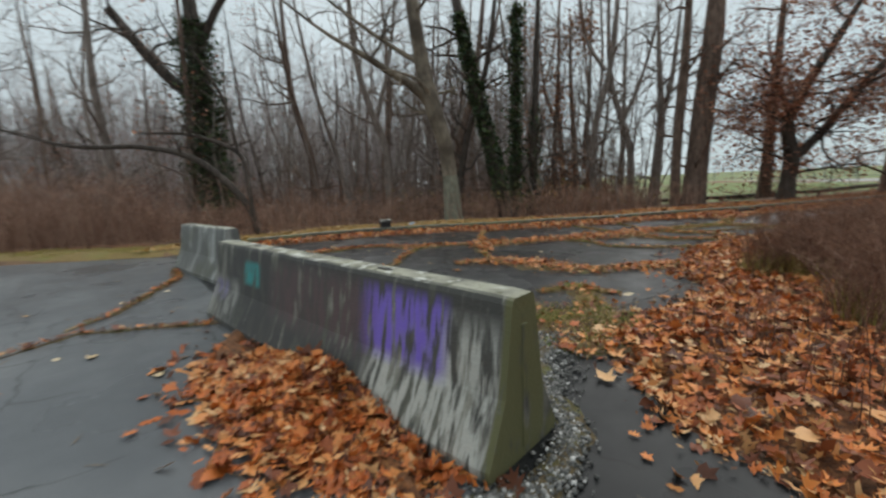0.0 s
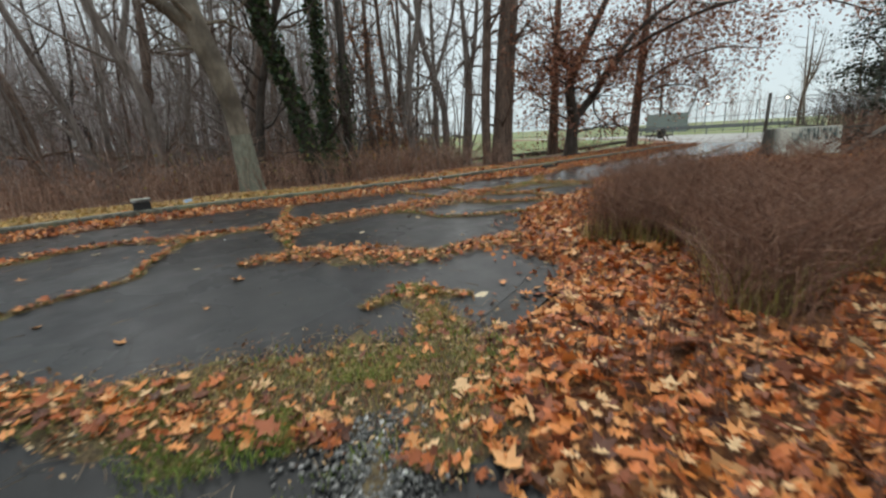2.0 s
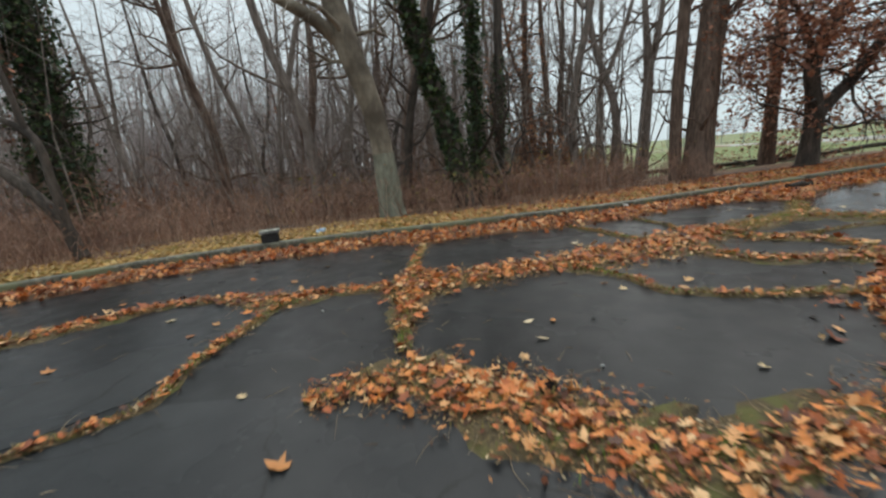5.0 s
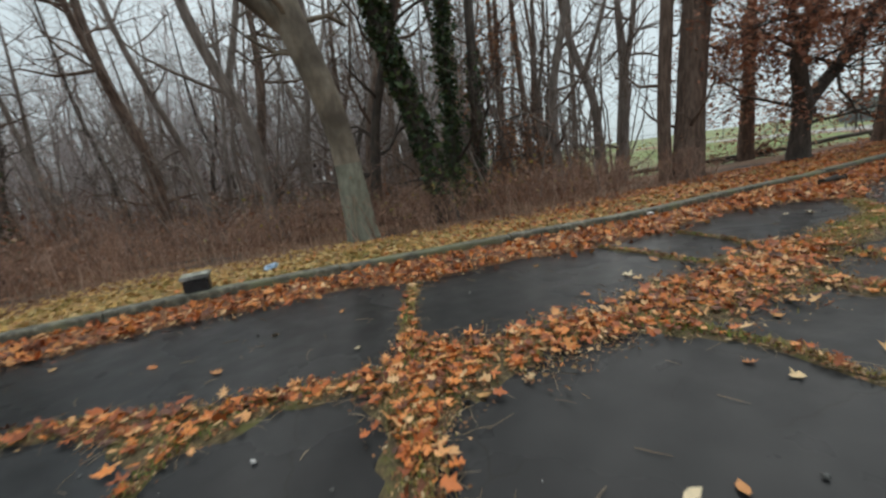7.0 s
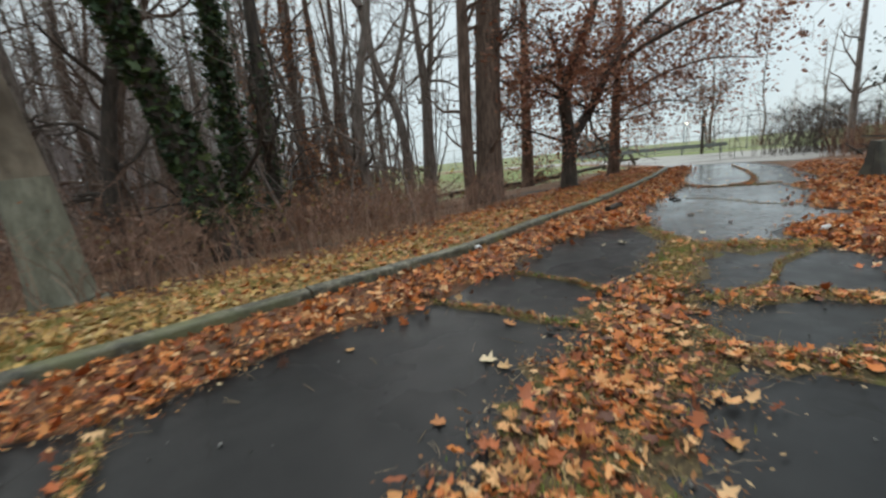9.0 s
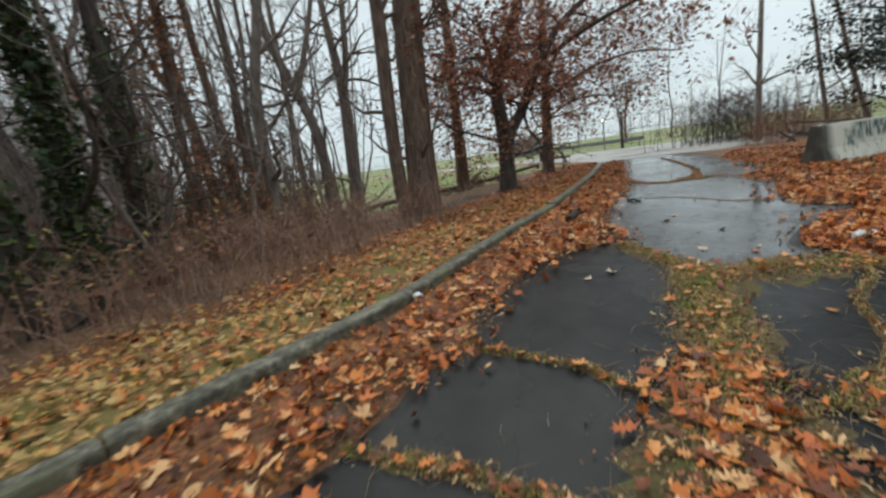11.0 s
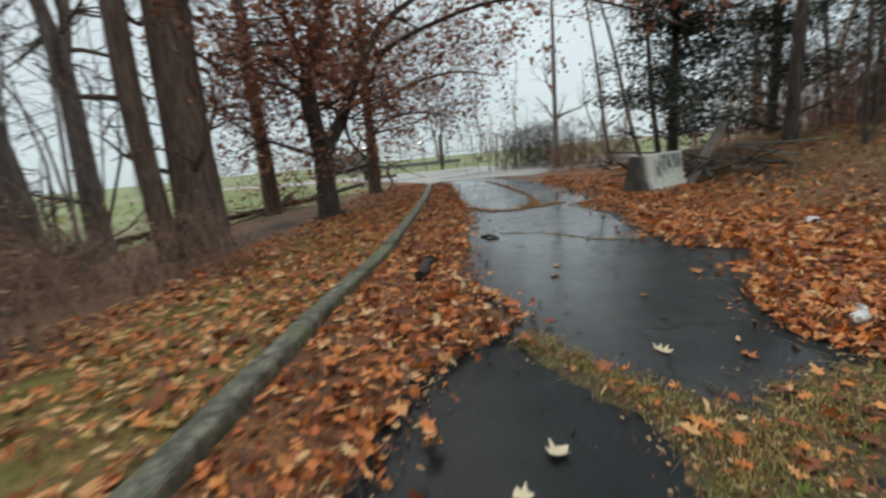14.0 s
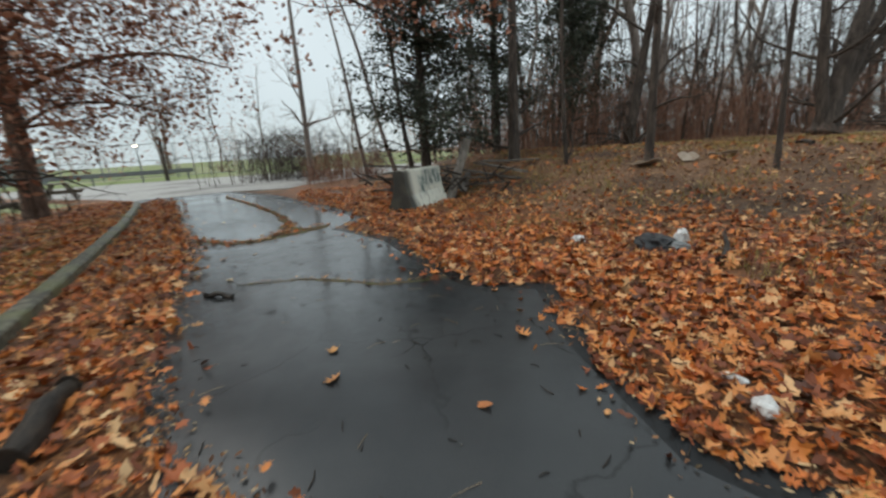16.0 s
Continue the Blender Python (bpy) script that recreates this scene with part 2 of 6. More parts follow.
LITTER = mat("leaf_mould", [(0.3, (0.035, 0.018, 0.010)), (0.45, (0.15, 0.06, 0.025)), (0.6, (0.30, 0.12, 0.04)), (0.75, (0.42, 0.22, 0.08))], 28, 0.7, 0.8, detail=6, big=(1.3, (0.10, 0.055, 0.03), 0.5, 0.65), dist=0.03)
SOIL = mat("mossy_soil", [(0.3, (0.035, 0.026, 0.016)), (0.5, (0.10, 0.072, 0.035)), (0.7, (0.19, 0.14, 0.06))], 35, 0.85, 0.8, big=(5.0, (0.11, 0.105, 0.03), 0.5, 0.64), dist=0.02)
EARTH = mat("woodland_ground", [(0.3, (0.07, 0.042, 0.026)), (0.5, (0.20, 0.110, 0.062)), (0.7, (0.34, 0.21, 0.12))], 14, 0.9, 0.8, big=(0.5, (0.07, 0.045, 0.03), 0.45, 0.65), dist=0.05)
VERGE = mat("verge_turf", [(0.3, (0.09, 0.055, 0.022)), (0.45, (0.20, 0.13, 0.045)), (0.6, (0.27, 0.20, 0.06)), (0.75, (0.40, 0.27, 0.09))], 30, 0.8, 0.8, detail=6, big=(1.1, (0.20, 0.18, 0.045), 0.5, 0.62), dist=0.03)
FIELD = mat("mown_grass", [(0.3, (0.10, 0.14, 0.04)), (0.5, (0.17, 0.22, 0.07)), (0.7, (0.26, 0.28, 0.11))], 3, 0.9, 0.5, big=(0.08, (0.28, 0.27, 0.16), 0.45, 0.65), dist=0.05)
GRAVEL_ROAD = mat("pale_gravel", [(0.3, (0.20, 0.19, 0.18)), (0.5, (0.33, 0.32, 0.30)), (0.7, (0.45, 0.44, 0.41))], 5, 0.6, 0.5, big=(0.3, (0.16, 0.15, 0.14), 0.5, 0.65))
PEBBLE = mat("gravel_stone", [(0.0, (0.05, 0.05, 0.048)), (0.6, (0.12, 0.12, 0.11)), (0.92, (0.32, 0.31, 0.29)), (1.0, (0.7, 0.69, 0.66))], 60, 0.5, 0.2, island=True)
KERB = mat("kerb_concrete", [(0.3, (0.028, 0.028, 0.020)), (0.5, (0.105, 0.100, 0.072)), (0.7, (0.30, 0.275, 0.205))], 11, 0.5, 0.8, big=(1.6, (0.155, 0.16, 0.085), 0.48, 0.62))
BARK = mat("grey_brown_bark", [(0.3, (0.10, 0.080, 0.068)), (0.5, (0.22, 0.18, 0.155)), (0.7, (0.35, 0.30, 0.265))], 9, 0.9, 1.0, stretch=(1, 1, 0.22), dist=0.05)
BARK_RED = mat("furrowed_brown_bark", [(0.3, (0.055, 0.036, 0.027)), (0.5, (0.155, 0.105, 0.080)), (0.7, (0.27, 0.19, 0.15))], 11, 0.9, 1.0, stretch=(1, 1, 0.18), dist=0.06)
BARK_DARK = mat("wet_dark_bark", [(0.3, (0.024, 0.019, 0.016)), (0.5, (0.065, 0.050, 0.040)), (0.7, (0.13, 0.102, 0.083))], 9, 0.8, 1.0, stretch=(1, 1, 0.22), dist=0.05)
BARK_BEECH = mat("smooth_pale_bark", [(0.3, (0.10, 0.078, 0.056)), (0.5, (0.215, 0.175, 0.13)), (0.7, (0.33, 0.28, 0.215))], 4, 0.8, 0.5, big=(0.9, (0.085, 0.066, 0.048), 0.45, 0.6), stretch=(1, 1, 0.4), dist=0.03)
LICHEN = mat("lichen_bark", [(0.3, (0.11, 0.105, 0.08)), (0.5, (0.21, 0.205, 0.155)), (0.7, (0.31, 0.305, 0.24))], 7, 0.85, 0.6, stretch=(1, 1, 0.4))
# Distance haze is put into these pale grey twig colours.
HAZED_TWIG = mat("haze_paled_twigs", [(0.3, (0.33, 0.275, 0.265)), (0.7, (0.50, 0.44, 0.43))], 2, 0.9, 0)
WOOD = mat("weathered_plank", [(0.3, (0.055, 0.045, 0.036)), (0.5, (0.14, 0.12, 0.10)), (0.7, (0.24, 0.21, 0.18))], 14, 0.8, 0.6, stretch=(0.15, 1, 1))
LOG = mat("wet_rotten_log", [(0.3, (0.010, 0.008, 0.006)), (0.5, (0.03, 0.022, 0.016)), (0.7, (0.07, 0.05, 0.035))], 14, 0.6, 0.9, stretch=(0.3, 1, 1))
WHITE = mat("white_litter", [(0.3, (0.55, 0.55, 0.54)), (0.7, (0.82, 0.82, 0.80))], 30, 0.4, 0.2)
BLUE = mat("blue_wrapper", [(0.3, (0.16, 0.28, 0.45)), (0.7, (0.45, 0.58, 0.70))], 12, 0.3, 0.2)
BLACK = mat("black_plastic", [(0.3, (0.008, 0.008, 0.009)), (0.7, (0.03, 0.03, 0.032))], 12, 0.35, 0.3)
METAL = mat("dull_steel", [(0.3, (0.12, 0.13, 0.13)), (0.7, (0.25, 0.26, 0.26))], 12, 0.5, 0.1)
# Fog before the far screen is put into its lightened grey-green.
SCREEN = mat("fog_paled_screen", [(0.3, (0.22, 0.25, 0.245)), (0.7, (0.32, 0.35, 0.345))], 6, 0.8, 0.2)
GLOW = bpy.data.materials.new("floodlight_lens")
GLOW.use_nodes = True
GLOW.node_tree.nodes["Principled BSDF"].inputs["Emission Color"].default_value = (1, 0.9, 0.7, 1)
GLOW.node_tree.nodes["Principled BSDF"].inputs["Emission Strength"].default_value = 6.0
TAN_CARD = mat("sodden_cardboard", [(0.3, (0.24, 0.18, 0.13)), (0.7, (0.40, 0.33, 0.26))], 8, 0.7, 0.2)
PURPLE, TEAL, PALE = (0.20, 0.13, 0.55), (0.05, 0.28, 0.27), (0.55, 0.55, 0.52)
CONCRETE_A = concrete_material("graffiti_concrete", [(-0.3, 0.42, 1.5, 0.75, (0.06, 0.057, 0.054), 0.56), (1.4, 0.70, 0.8, 0.2, (0.065, 0.062, 0.055), 0.58), (1.42, 0.30, 0.56, 0.42, (0.46, 0.45, 0.40), 0.51), (-1.7, 0.25, 0.5, 0.25, (0.30, 0.29, 0.26), 0.5), (1.18, 0.53, 0.42, 0.24, PURPLE, 0.545), (-0.95, 0.57, 0.20, 0.13, TEAL, 0.56), (-1.75, 0.33, 0.25, 0.12, (0.20, 0.17, 0.30), 0.5), (0.2, 0.5, 0.8, 0.28, (0.11, 0.075, 0.075), 0.52), (1.96, 0.35, 0.07, 0.7, (0.13, 0.125, 0.055), 0.62)])
CONCRETE_B = concrete_material("plain_concrete", [], (0.46, 0.46, 0.43), (0.13, 0.13, 0.12))
CONCRETE_C = concrete_material("pale_painted_concrete", [(0.16, 0.40, 0.92, 0.60, (0.72, 0.72, 0.62), 0.66), (0.35, 0.62, 0.5, 0.2, (0.05, 0.09, 0.09), 0.52), (-0.1, 0.5, 0.3, 0.22, (0.10, 0.16, 0.15), 0.47)], (0.20, 0.19, 0.16), (0.05, 0.048, 0.042))


# ---- mesh helpers ----
def mesh_of(name, verts, faces, materials, smooth=False, index=None):
    """A mesh from arrays of points and equal-sized faces (or a list of faces)."""
    me = bpy.data.meshes.new(name)
    verts = np.asarray(verts, dtype=np.float32).reshape(-1, 3)
    if isinstance(faces, np.ndarray):
        k = faces.shape[1]
        me.vertices.add(len(verts))
        me.vertices.foreach_set("co", verts.ravel())
        me.loops.add(faces.size)
        me.loops.foreach_set("vertex_index", faces.astype(np.int32).ravel())
        me.polygons.add(len(faces))
        me.polygons.foreach_set("loop_start", np.arange(0, faces.size, k, dtype=np.int32))
        me.update(calc_edges=True)
    else:
        me.from_pydata(verts.tolist(), [], faces)
    for m in materials if isinstance(materials, (list, tuple)) else [materials]:
        me.materials.append(m)
    if index is not None:
        me.polygons.foreach_set("material_index", np.asarray(index, dtype=np.int32))
    if smooth:
        me.polygons.foreach_set("use_smooth", np.ones(len(me.polygons), dtype=bool))
    me.update()
    return me


def part(name, bm, material, parent, label=""):
    """Links a bmesh, or a mesh, as one part under a thing."""
    if isinstance(bm, bmesh.types.BMesh):
        me = bpy.data.meshes.new(name)
        bm.to_mesh(me)
        bm.free()
        me.materials.append(material)
    else:
        me = bm
    ob = new(name, me)
    ob.parent = parent
    return tagged(ob, label)


def empty(name, m=None, **tags):
    ob = new(name)
    if m is not None:
        ob.matrix_world = m
    return tagged(ob, **tags)


class Tubes:
    """Collects tapered round limbs, and sweeps those of one size together."""

    def __init__(self):
        self.v = {}

    def add(self, pts, radii, sides=6, wobble=0.0, rng=None):
        self.v.setdefault((len(pts), sides), []).append((pts, radii, wobble))

    def mesh(self, name, material, smooth=True):
        rg_, V, F, n0 = np.random.default_rng(3), [], [], 0
        for (k, sides), items in self.v.items():
            P = np.array([[tuple(q) for q in p] for p, _, _ in items], float)
            r = np.array([list(q) for _, q, _ in items], float)[:, :, None] * np.ones((1, 1, sides))
            w = np.array([x for _, _, x in items])[:, None, None]
            n = len(P)
            r = r * (1 + w * (rg_.random((n, 1, sides)) - 0.5) + 0.4 * w * (rg_.random((n, k, sides)) - 0.5))
            T = np.gradient(P, axis=1)
            T /= np.linalg.norm(T, axis=2)[..., None] + 1e-9
            ref = np.where(np.abs(T[:, :1, 2:]) > 0.7, np.array([1.0, 0, 0]), np.array([0, 0, 1.0]))
            u = np.cross(T, np.broadcast_to(ref, T.shape))
            u /= np.linalg.norm(u, axis=2)[..., None] + 1e-9
            x = np.cross(T, u)
            a = np.linspace(0, 2 * np.pi, sides, endpoint=False)
            ring = P[:, :, None] + r[..., None] * (np.cos(a)[:, None] * u[:, :, None] + np.sin(a)[:, None] * x[:, :, None])
            i, j = np.meshgrid(np.arange(k - 1), np.arange(sides), indexing="ij")
            j2 = (j + 1) % sides
            q = np.stack([i * sides + j, i * sides + j2, (i + 1) * sides + j2, (i + 1) * sides + j], -1).reshape(1, -1, 4)
            V.append(ring.reshape(-1, 3))
            F.append((q + (np.arange(n) * k * sides)[:, None, None]).reshape(-1, 4) + n0)
            n0 += n * k * sides
        return mesh_of(name, np.concatenate(V), np.concatenate(F), material, smooth)


def leaf_template(kind):
    """Flat outline of one leaf, about 1 long, as a fan with a lifted rim."""
    if kind == "oak":
        out = [(0, -0.60), (0.07, -0.30), (0.32, -0.30), (0.10, -0.08), (0.44, 0.02), (0.12, 0.16), (0.30, 0.38), (0.06, 0.36), (0, 0.55), (-0.06, 0.36), (-0.30, 0.38), (-0.12, 0.16), (-0.44, 0.02), (-0.10, -0.08), (-0.32, -0.30), (-0.07, -0.30)]
    elif kind == "folded":
        out = [(0, -0.5), (0.16, -0.18), (0.12, 0.0), (0.22, 0.2), (0, 0.52), (-0.10, 0.25), (-0.05, 0.0), (-0.14, -0.2)]
    elif kind == "crumb":
        out = [(0, -0.5), (0.28, 0.05), (0.05, 0.5), (-0.22, -0.05)]
    elif kind == "maple":
        out = [(0, -0.45), (0.30, -0.36), (0.22, -0.14), (0.52, 0.05), (0.22, 0.14), (0.16, 0.30), (0, 0.55), (-0.16, 0.30), (-0.22, 0.14), (-0.52, 0.05), (-0.22, -0.14), (-0.30, -0.36)]
    else:
        out = [(0, -0.5), (0.24, -0.1), (0.2, 0.2), (0, 0.5), (-0.2, 0.2), (-0.24, -0.1)]
    v = [(0, 0, 0)] + [(x, y, 0.0) for x, y in out]
    n = len(out)
    return np.array(v, float), np.array([(0, 1 + i, 1 + (i + 1) % n) for i in range(n)])


def spin(n, rng, tilt):
    """n random turns: any heading, a lean of about tilt radians."""
    yaw, ax, lean = rng.random(n) * 2 * np.pi, rng.random(n) * 2 * np.pi, rng.normal(0, tilt, n)
    k = np.stack([np.cos(ax), np.sin(ax), np.zeros(n)], -1)
    K = np.zeros((n, 3, 3))
    K[:, 0, 2], K[:, 1, 2], K[:, 2, 0], K[:, 2, 1] = k[:, 1], -k[:, 0], -k[:, 1], k[:, 0]
    R = np.eye(3)[None] + np.sin(lean)[:, None, None] * K + (1 - np.cos(lean))[:, None, None] * (K @ K)
    Z = np.zeros((n, 3, 3))
    Z[:, 0, 0], Z[:, 0, 1], Z[:, 1, 0], Z[:, 1, 1], Z[:, 2, 2] = np.cos(yaw), -np.sin(yaw), np.sin(yaw), np.cos(yaw), 1
    return R @ Z


def leaves_at(name, where, size, material, rng, tilt=0.3, kinds=("oak", "maple", "oval"), curl=0.45):
    """One mesh of many small curled leaves at the given points."""
    where = np.asarray(where, float)
    vs, fs, n0 = [], [], 0
    for i, kind in enumerate(kinds):
        p = where[i::len(kinds)]
        if not len(p):
            continue
        v, f = leaf_template(kind)
        n = len(p)
        s = size * np.clip(np.exp(rng.normal(-0.05, 0.32, n)), 0.4, 1.9)
        V = np.repeat(v[None], n, 0)
        c = curl * rng.normal(0.6, 0.7, n)
        V[..., 2] = c[:, None] * (V[..., 0] ** 2 * 2.2 + V[..., 1] ** 2 * 0.8) + 0.06 * (rng.random(V.shape[:2]) - 0.5)
        V = np.einsum("nij,nkj->nki", spin(n, rng, tilt), V) * s[:, None, None] + p[:, None]
        vs.append(V.reshape(-1, 3))
        fs.append((f[None] + (np.arange(n) * len(v))[:, None, None]).reshape(-1, 3) + n0)
        n0 += n * len(v)
    return mesh_of(name, np.concatenate(vs), np.concatenate(fs), material)


def blades_at(name, where, height, width, material, rng, lean=0.5):
    """One mesh of many bent grass blades."""
    p = np.asarray(where, float)
    n = len(p)
    a, h = rng.random(n) * 2 * np.pi, height * (0.4 + 0.9 * rng.random(n))
    side = np.stack([-np.sin(a), np.cos(a), 0 * a], -1) * width / 2
    out = np.stack([np.cos(a), np.sin(a), 0 * a], -1) * (h * lean * rng.random(n))[:, None]
    up = np.stack([0 * a, 0 * a, h], -1)
    V = np.stack([p - side, p + side, p + 0.6 * up + 0.35 * out + side * 0.7, p + 0.6 * up + 0.35 * out - side * 0.7, p + up * 0.9 + out], 1)
    b = np.arange(n)[:, None] * 5
    F = np.concatenate([np.array([[0, 1, 2]]) + b, np.array([[0, 2, 3]]) + b, np.array([[3, 2, 4]]) + b])
    return mesh_of(name, V.reshape(-1, 3), F, material)


# ---- plan ----
KERB_LINE = [(-5.0, 10.25), (-3.5, 11.1), (-1.65, 11.58), (0.5, 11.86), (2.2, 12.02), (3.4, 12.10), (4.4, 12.16), (5.1, 12.24), (6.0, 12.46), (8.4, 13.1), (10.5, 13.55), (13.0, 14.3), (17.8, 15.8), (21.5, 17.1), (24.0, 18.1)]
VERGE_LINE = [(-300, 8.0), (-30, 8.3), (-9.7, 8.66), (-6.3, 8.8)] + KERB_LINE + [(27, 20.5), (34, 29), (42, 70), (45, 300)]
RIGHT_EDGE = [(1.6, -300), (1.6, -8), (1.45, 1.5), (1.2, 2.0), (1.3, 2.5), (1.2, 2.9), (1.35, 3.2), (1.95, 3.75), (2.6, 4.1), (3.05, 4.45), (3.1, 5.25), (3.7, 6.0), (4.6, 7.0), (5.4, 7.7), (6.4, 7.9), (7.5, 8.3), (8.0, 9.0), (8.5, 9.45), (9.1, 9.38), (9.7, 9.25), (10.7, 8.95), (11.05, 9.6), (12.1, 9.9), (13.7, 10.15), (15.1, 11.0), (16.2, 10.4), (19.7, 11.7), (24, 13.6), (28, 13.0), (34, 8), (40, -10), (42, -300)]
BAND_EDGE = [(-5.0, 9.4), (-3.07, 10.3), (-1.54, 10.76), (0.45, 11.05), (1.26, 10.75), (1.85, 10.98), (2.67, 11.08), (3.67, 11.0), (4.8, 11.15), (5.4, 11.45), (5.9, 11.62), (6.55, 11.76), (7.4, 11.8), (8.0, 11.4), (8.5, 11.3), (9.1, 11.85), (10.16, 12.35), (12.14, 12.88), (14.4, 13.35), (18, 14.85), (23.8, 16.9), (26, 18.5)]
LINE_RIGHT = np.array(RIGHT_EDGE)
LINE_VERGE = np.array(VERGE_LINE)


def line_distance(pts, line):
    """Distance of points to an open line, positive on its right-hand side."""
    p = np.asarray(pts, float)
    best, sign = np.full(len(p), 1e9), np.ones(len(p))
    for a, b in zip(line[:-1], line[1:]):
        d = b - a
        t = np.clip(((p - a) @ d) / (d @ d), 0, 1)
        q = p - (a + t[:, None] * d)
        r = np.hypot(q[:, 0], q[:, 1])
        s = d[1] * (p[:, 0] - a[0]) - d[0] * (p[:, 1] - a[1])
        near = r < best - 1e-7
        best[near], sign[near] = r[near], np.sign(s[near])
    return best * sign


def smooth01(x):
    x = np.clip(x, 0, 1)
    return x * x * (3 - 2 * x)


def wavy(pts, scale, amount, seed=0.0):
    return amount * np.array([noise.noise((x * scale + seed, y * scale, seed)) for x, y in np.asarray(pts)[:, :2]])


def ground_height(pts):
    """Height of the soil: flat under the asphalt, a bank beyond its broken edge, a shallow fall behind the kerb."""
    p = np.asarray(pts, float)[:, :2]
    r, v = line_distance(p, LINE_RIGHT), -line_distance(p, LINE_VERGE)
    z = np.full(len(p), -0.035)
    bank = r > 0
    z = np.where(bank, -0.01 + 0.035 * smooth01(r / 0.3) + 1.0 * smooth01((r - 2.0) / 7.0) * smooth01((p[:, 0] - 6.5) / 6.0), z)
    z = np.where(v > 0.0, 0.09 * smooth01(v / 0.12) - 0.06 * np.clip(v - 0.5, 0, 9.5), z)
    rough = np.where(bank | (v > 0.4), 1.0, 0.0) * np.clip(np.maximum(r, v) / 2, 0, 1)
    return z + rough * wavy(p, 0.45, 0.10, 3.1)


def at_ground(xy, lift=0.0):
    xy = np.asarray(xy, float)
    return np.column_stack([xy, ground_height(xy) + lift])


def lookup(fn, x0, x1, y0, y1, step):
    """A quick table of fn over the plan."""
    xs, ys = np.arange(x0, x1, step), np.arange(y0, y1, step)
    X, Y = np.meshgrid(xs, ys)
    table = fn(np.column_stack([X.ravel(), Y.ravel()])).reshape(X.shape).tolist()
    nx, ny = len(xs), len(ys)

    def at(x, y):
        u, v = min(max((x - x0) / step, 0), nx - 1.001), min(max((y - y0) / step, 0), ny - 1.001)
        i, j = int(u), int(v)
        u, v = u - i, v - j
        return (table[j][i] * (1 - u) + table[j][i + 1] * u) * (1 - v) + (table[j + 1][i] * (1 - u) + table[j + 1][i + 1] * u) * v
    return at


gz = lookup(ground_height, -80, 120, -45, 85, 0.5)
right_of_edge = lookup(lambda q: line_distance(q, LINE_RIGHT), 0, 26, -8, 14, 0.2)


def ground_sheet():
    """One sheet to the horizon, finer where the walk passes."""
    def axis(lo, hi, step):
        core = np.arange(lo, hi + step / 2, step)
        far = np.array([2, 5, 9, 15, 25, 40, 70, 120, 250, 600, 1500.0])
        return np.concatenate([lo - far[::-1], core, hi + far])
    xs, ys = axis(-12, 34, 0.25), axis(-4, 32, 0.25)
    X, Y = np.meshgrid(xs, ys)
    p = np.column_stack([X.ravel(), Y.ravel()])
    z = ground_height(p)
    nx, ny = len(xs), len(ys)
    i, j = np.meshgrid(np.arange(ny - 1), np.arange(nx - 1), indexing="ij")
    a = (i * nx + j).ravel()
    F = np.stack([a, a + 1, a + nx + 1, a + nx], -1)
    mid = p[F].mean(1)
    r, v = line_distance(mid, LINE_RIGHT), -line_distance(mid, LINE_VERGE)
    idx = np.zeros(len(F), int)
    idx[(r > 0) & (r < 3.0)] = 1
    idx[(v > 0) & (v < 3.2)] = 1
    idx[(v > 0) & (v < 2.2) & (mid[:, 0] < 12)] = 3
    meadow = (v > 3.5) & (mid[:, 1] > 23.6 - 0.12 * (mid[:, 0] - 14)) & (mid[:, 0] > 12.5 + 0.25 * (mid[:, 1] - 24))
    idx[meadow] = 2
    idx[(v > 1.2) & (mid[:, 0] > 23.5)] = 2
    idx[(mid[:, 0] > 40) & (mid[:, 1] > -30)] = 2
    ob = new("ground", mesh_of("ground", np.column_stack([p, z]), F, [EARTH, LITTER, FIELD, VERGE], True, idx))
    return tagged(ob, "leaf-strewn woodland ground with a distant mown field", "ground", kind="structure")


def sheet(name, outline, z, material, label, category, thick=0.04):
    bm = bmesh.new()
    top = [bm.verts.new((x, y, z)) for x, y in outline]
    low = [bm.verts.new((x, y, z - thick)) for x, y in outline]
    bm.faces.new(top)
    n = len(top)
    for i in range(n):
        bm.faces.new((top[i], low[i], low[(i + 1) % n], top[(i + 1) % n]))
    bmesh.ops.recalc_face_normals(bm, faces=bm.faces)
    bmesh.ops.triangulate(bm, faces=bm.faces)
    me = bpy.data.meshes.new(name)
    bm.to_mesh(me)
    bm.free()
    me.materials.append(material)
    return tagged(new(name, me), label, category, kind="structure")


def jitter(line, step, amount, seed):
    """Refines a line and frays it sideways."""
    out = []
    for (x0, y0), (x1, y1) in zip(line[:-1], line[1:]):
        k = max(1, int(math.hypot(x1 - x0, y1 - y0) / step))
        for i in range(k):
            x, y = x0 + (x1 - x0) * i / k, y0 + (y1 - y0) * i / k
            q = noise.noise_vector((x * 2.1 + seed, y * 2.1, seed)) + 0.5 * noise.noise_vector((x * 6 + seed, y * 6, seed))
            out.append((x + amount * q.x, y + amount * q.y))
    return out + [line[-1]]


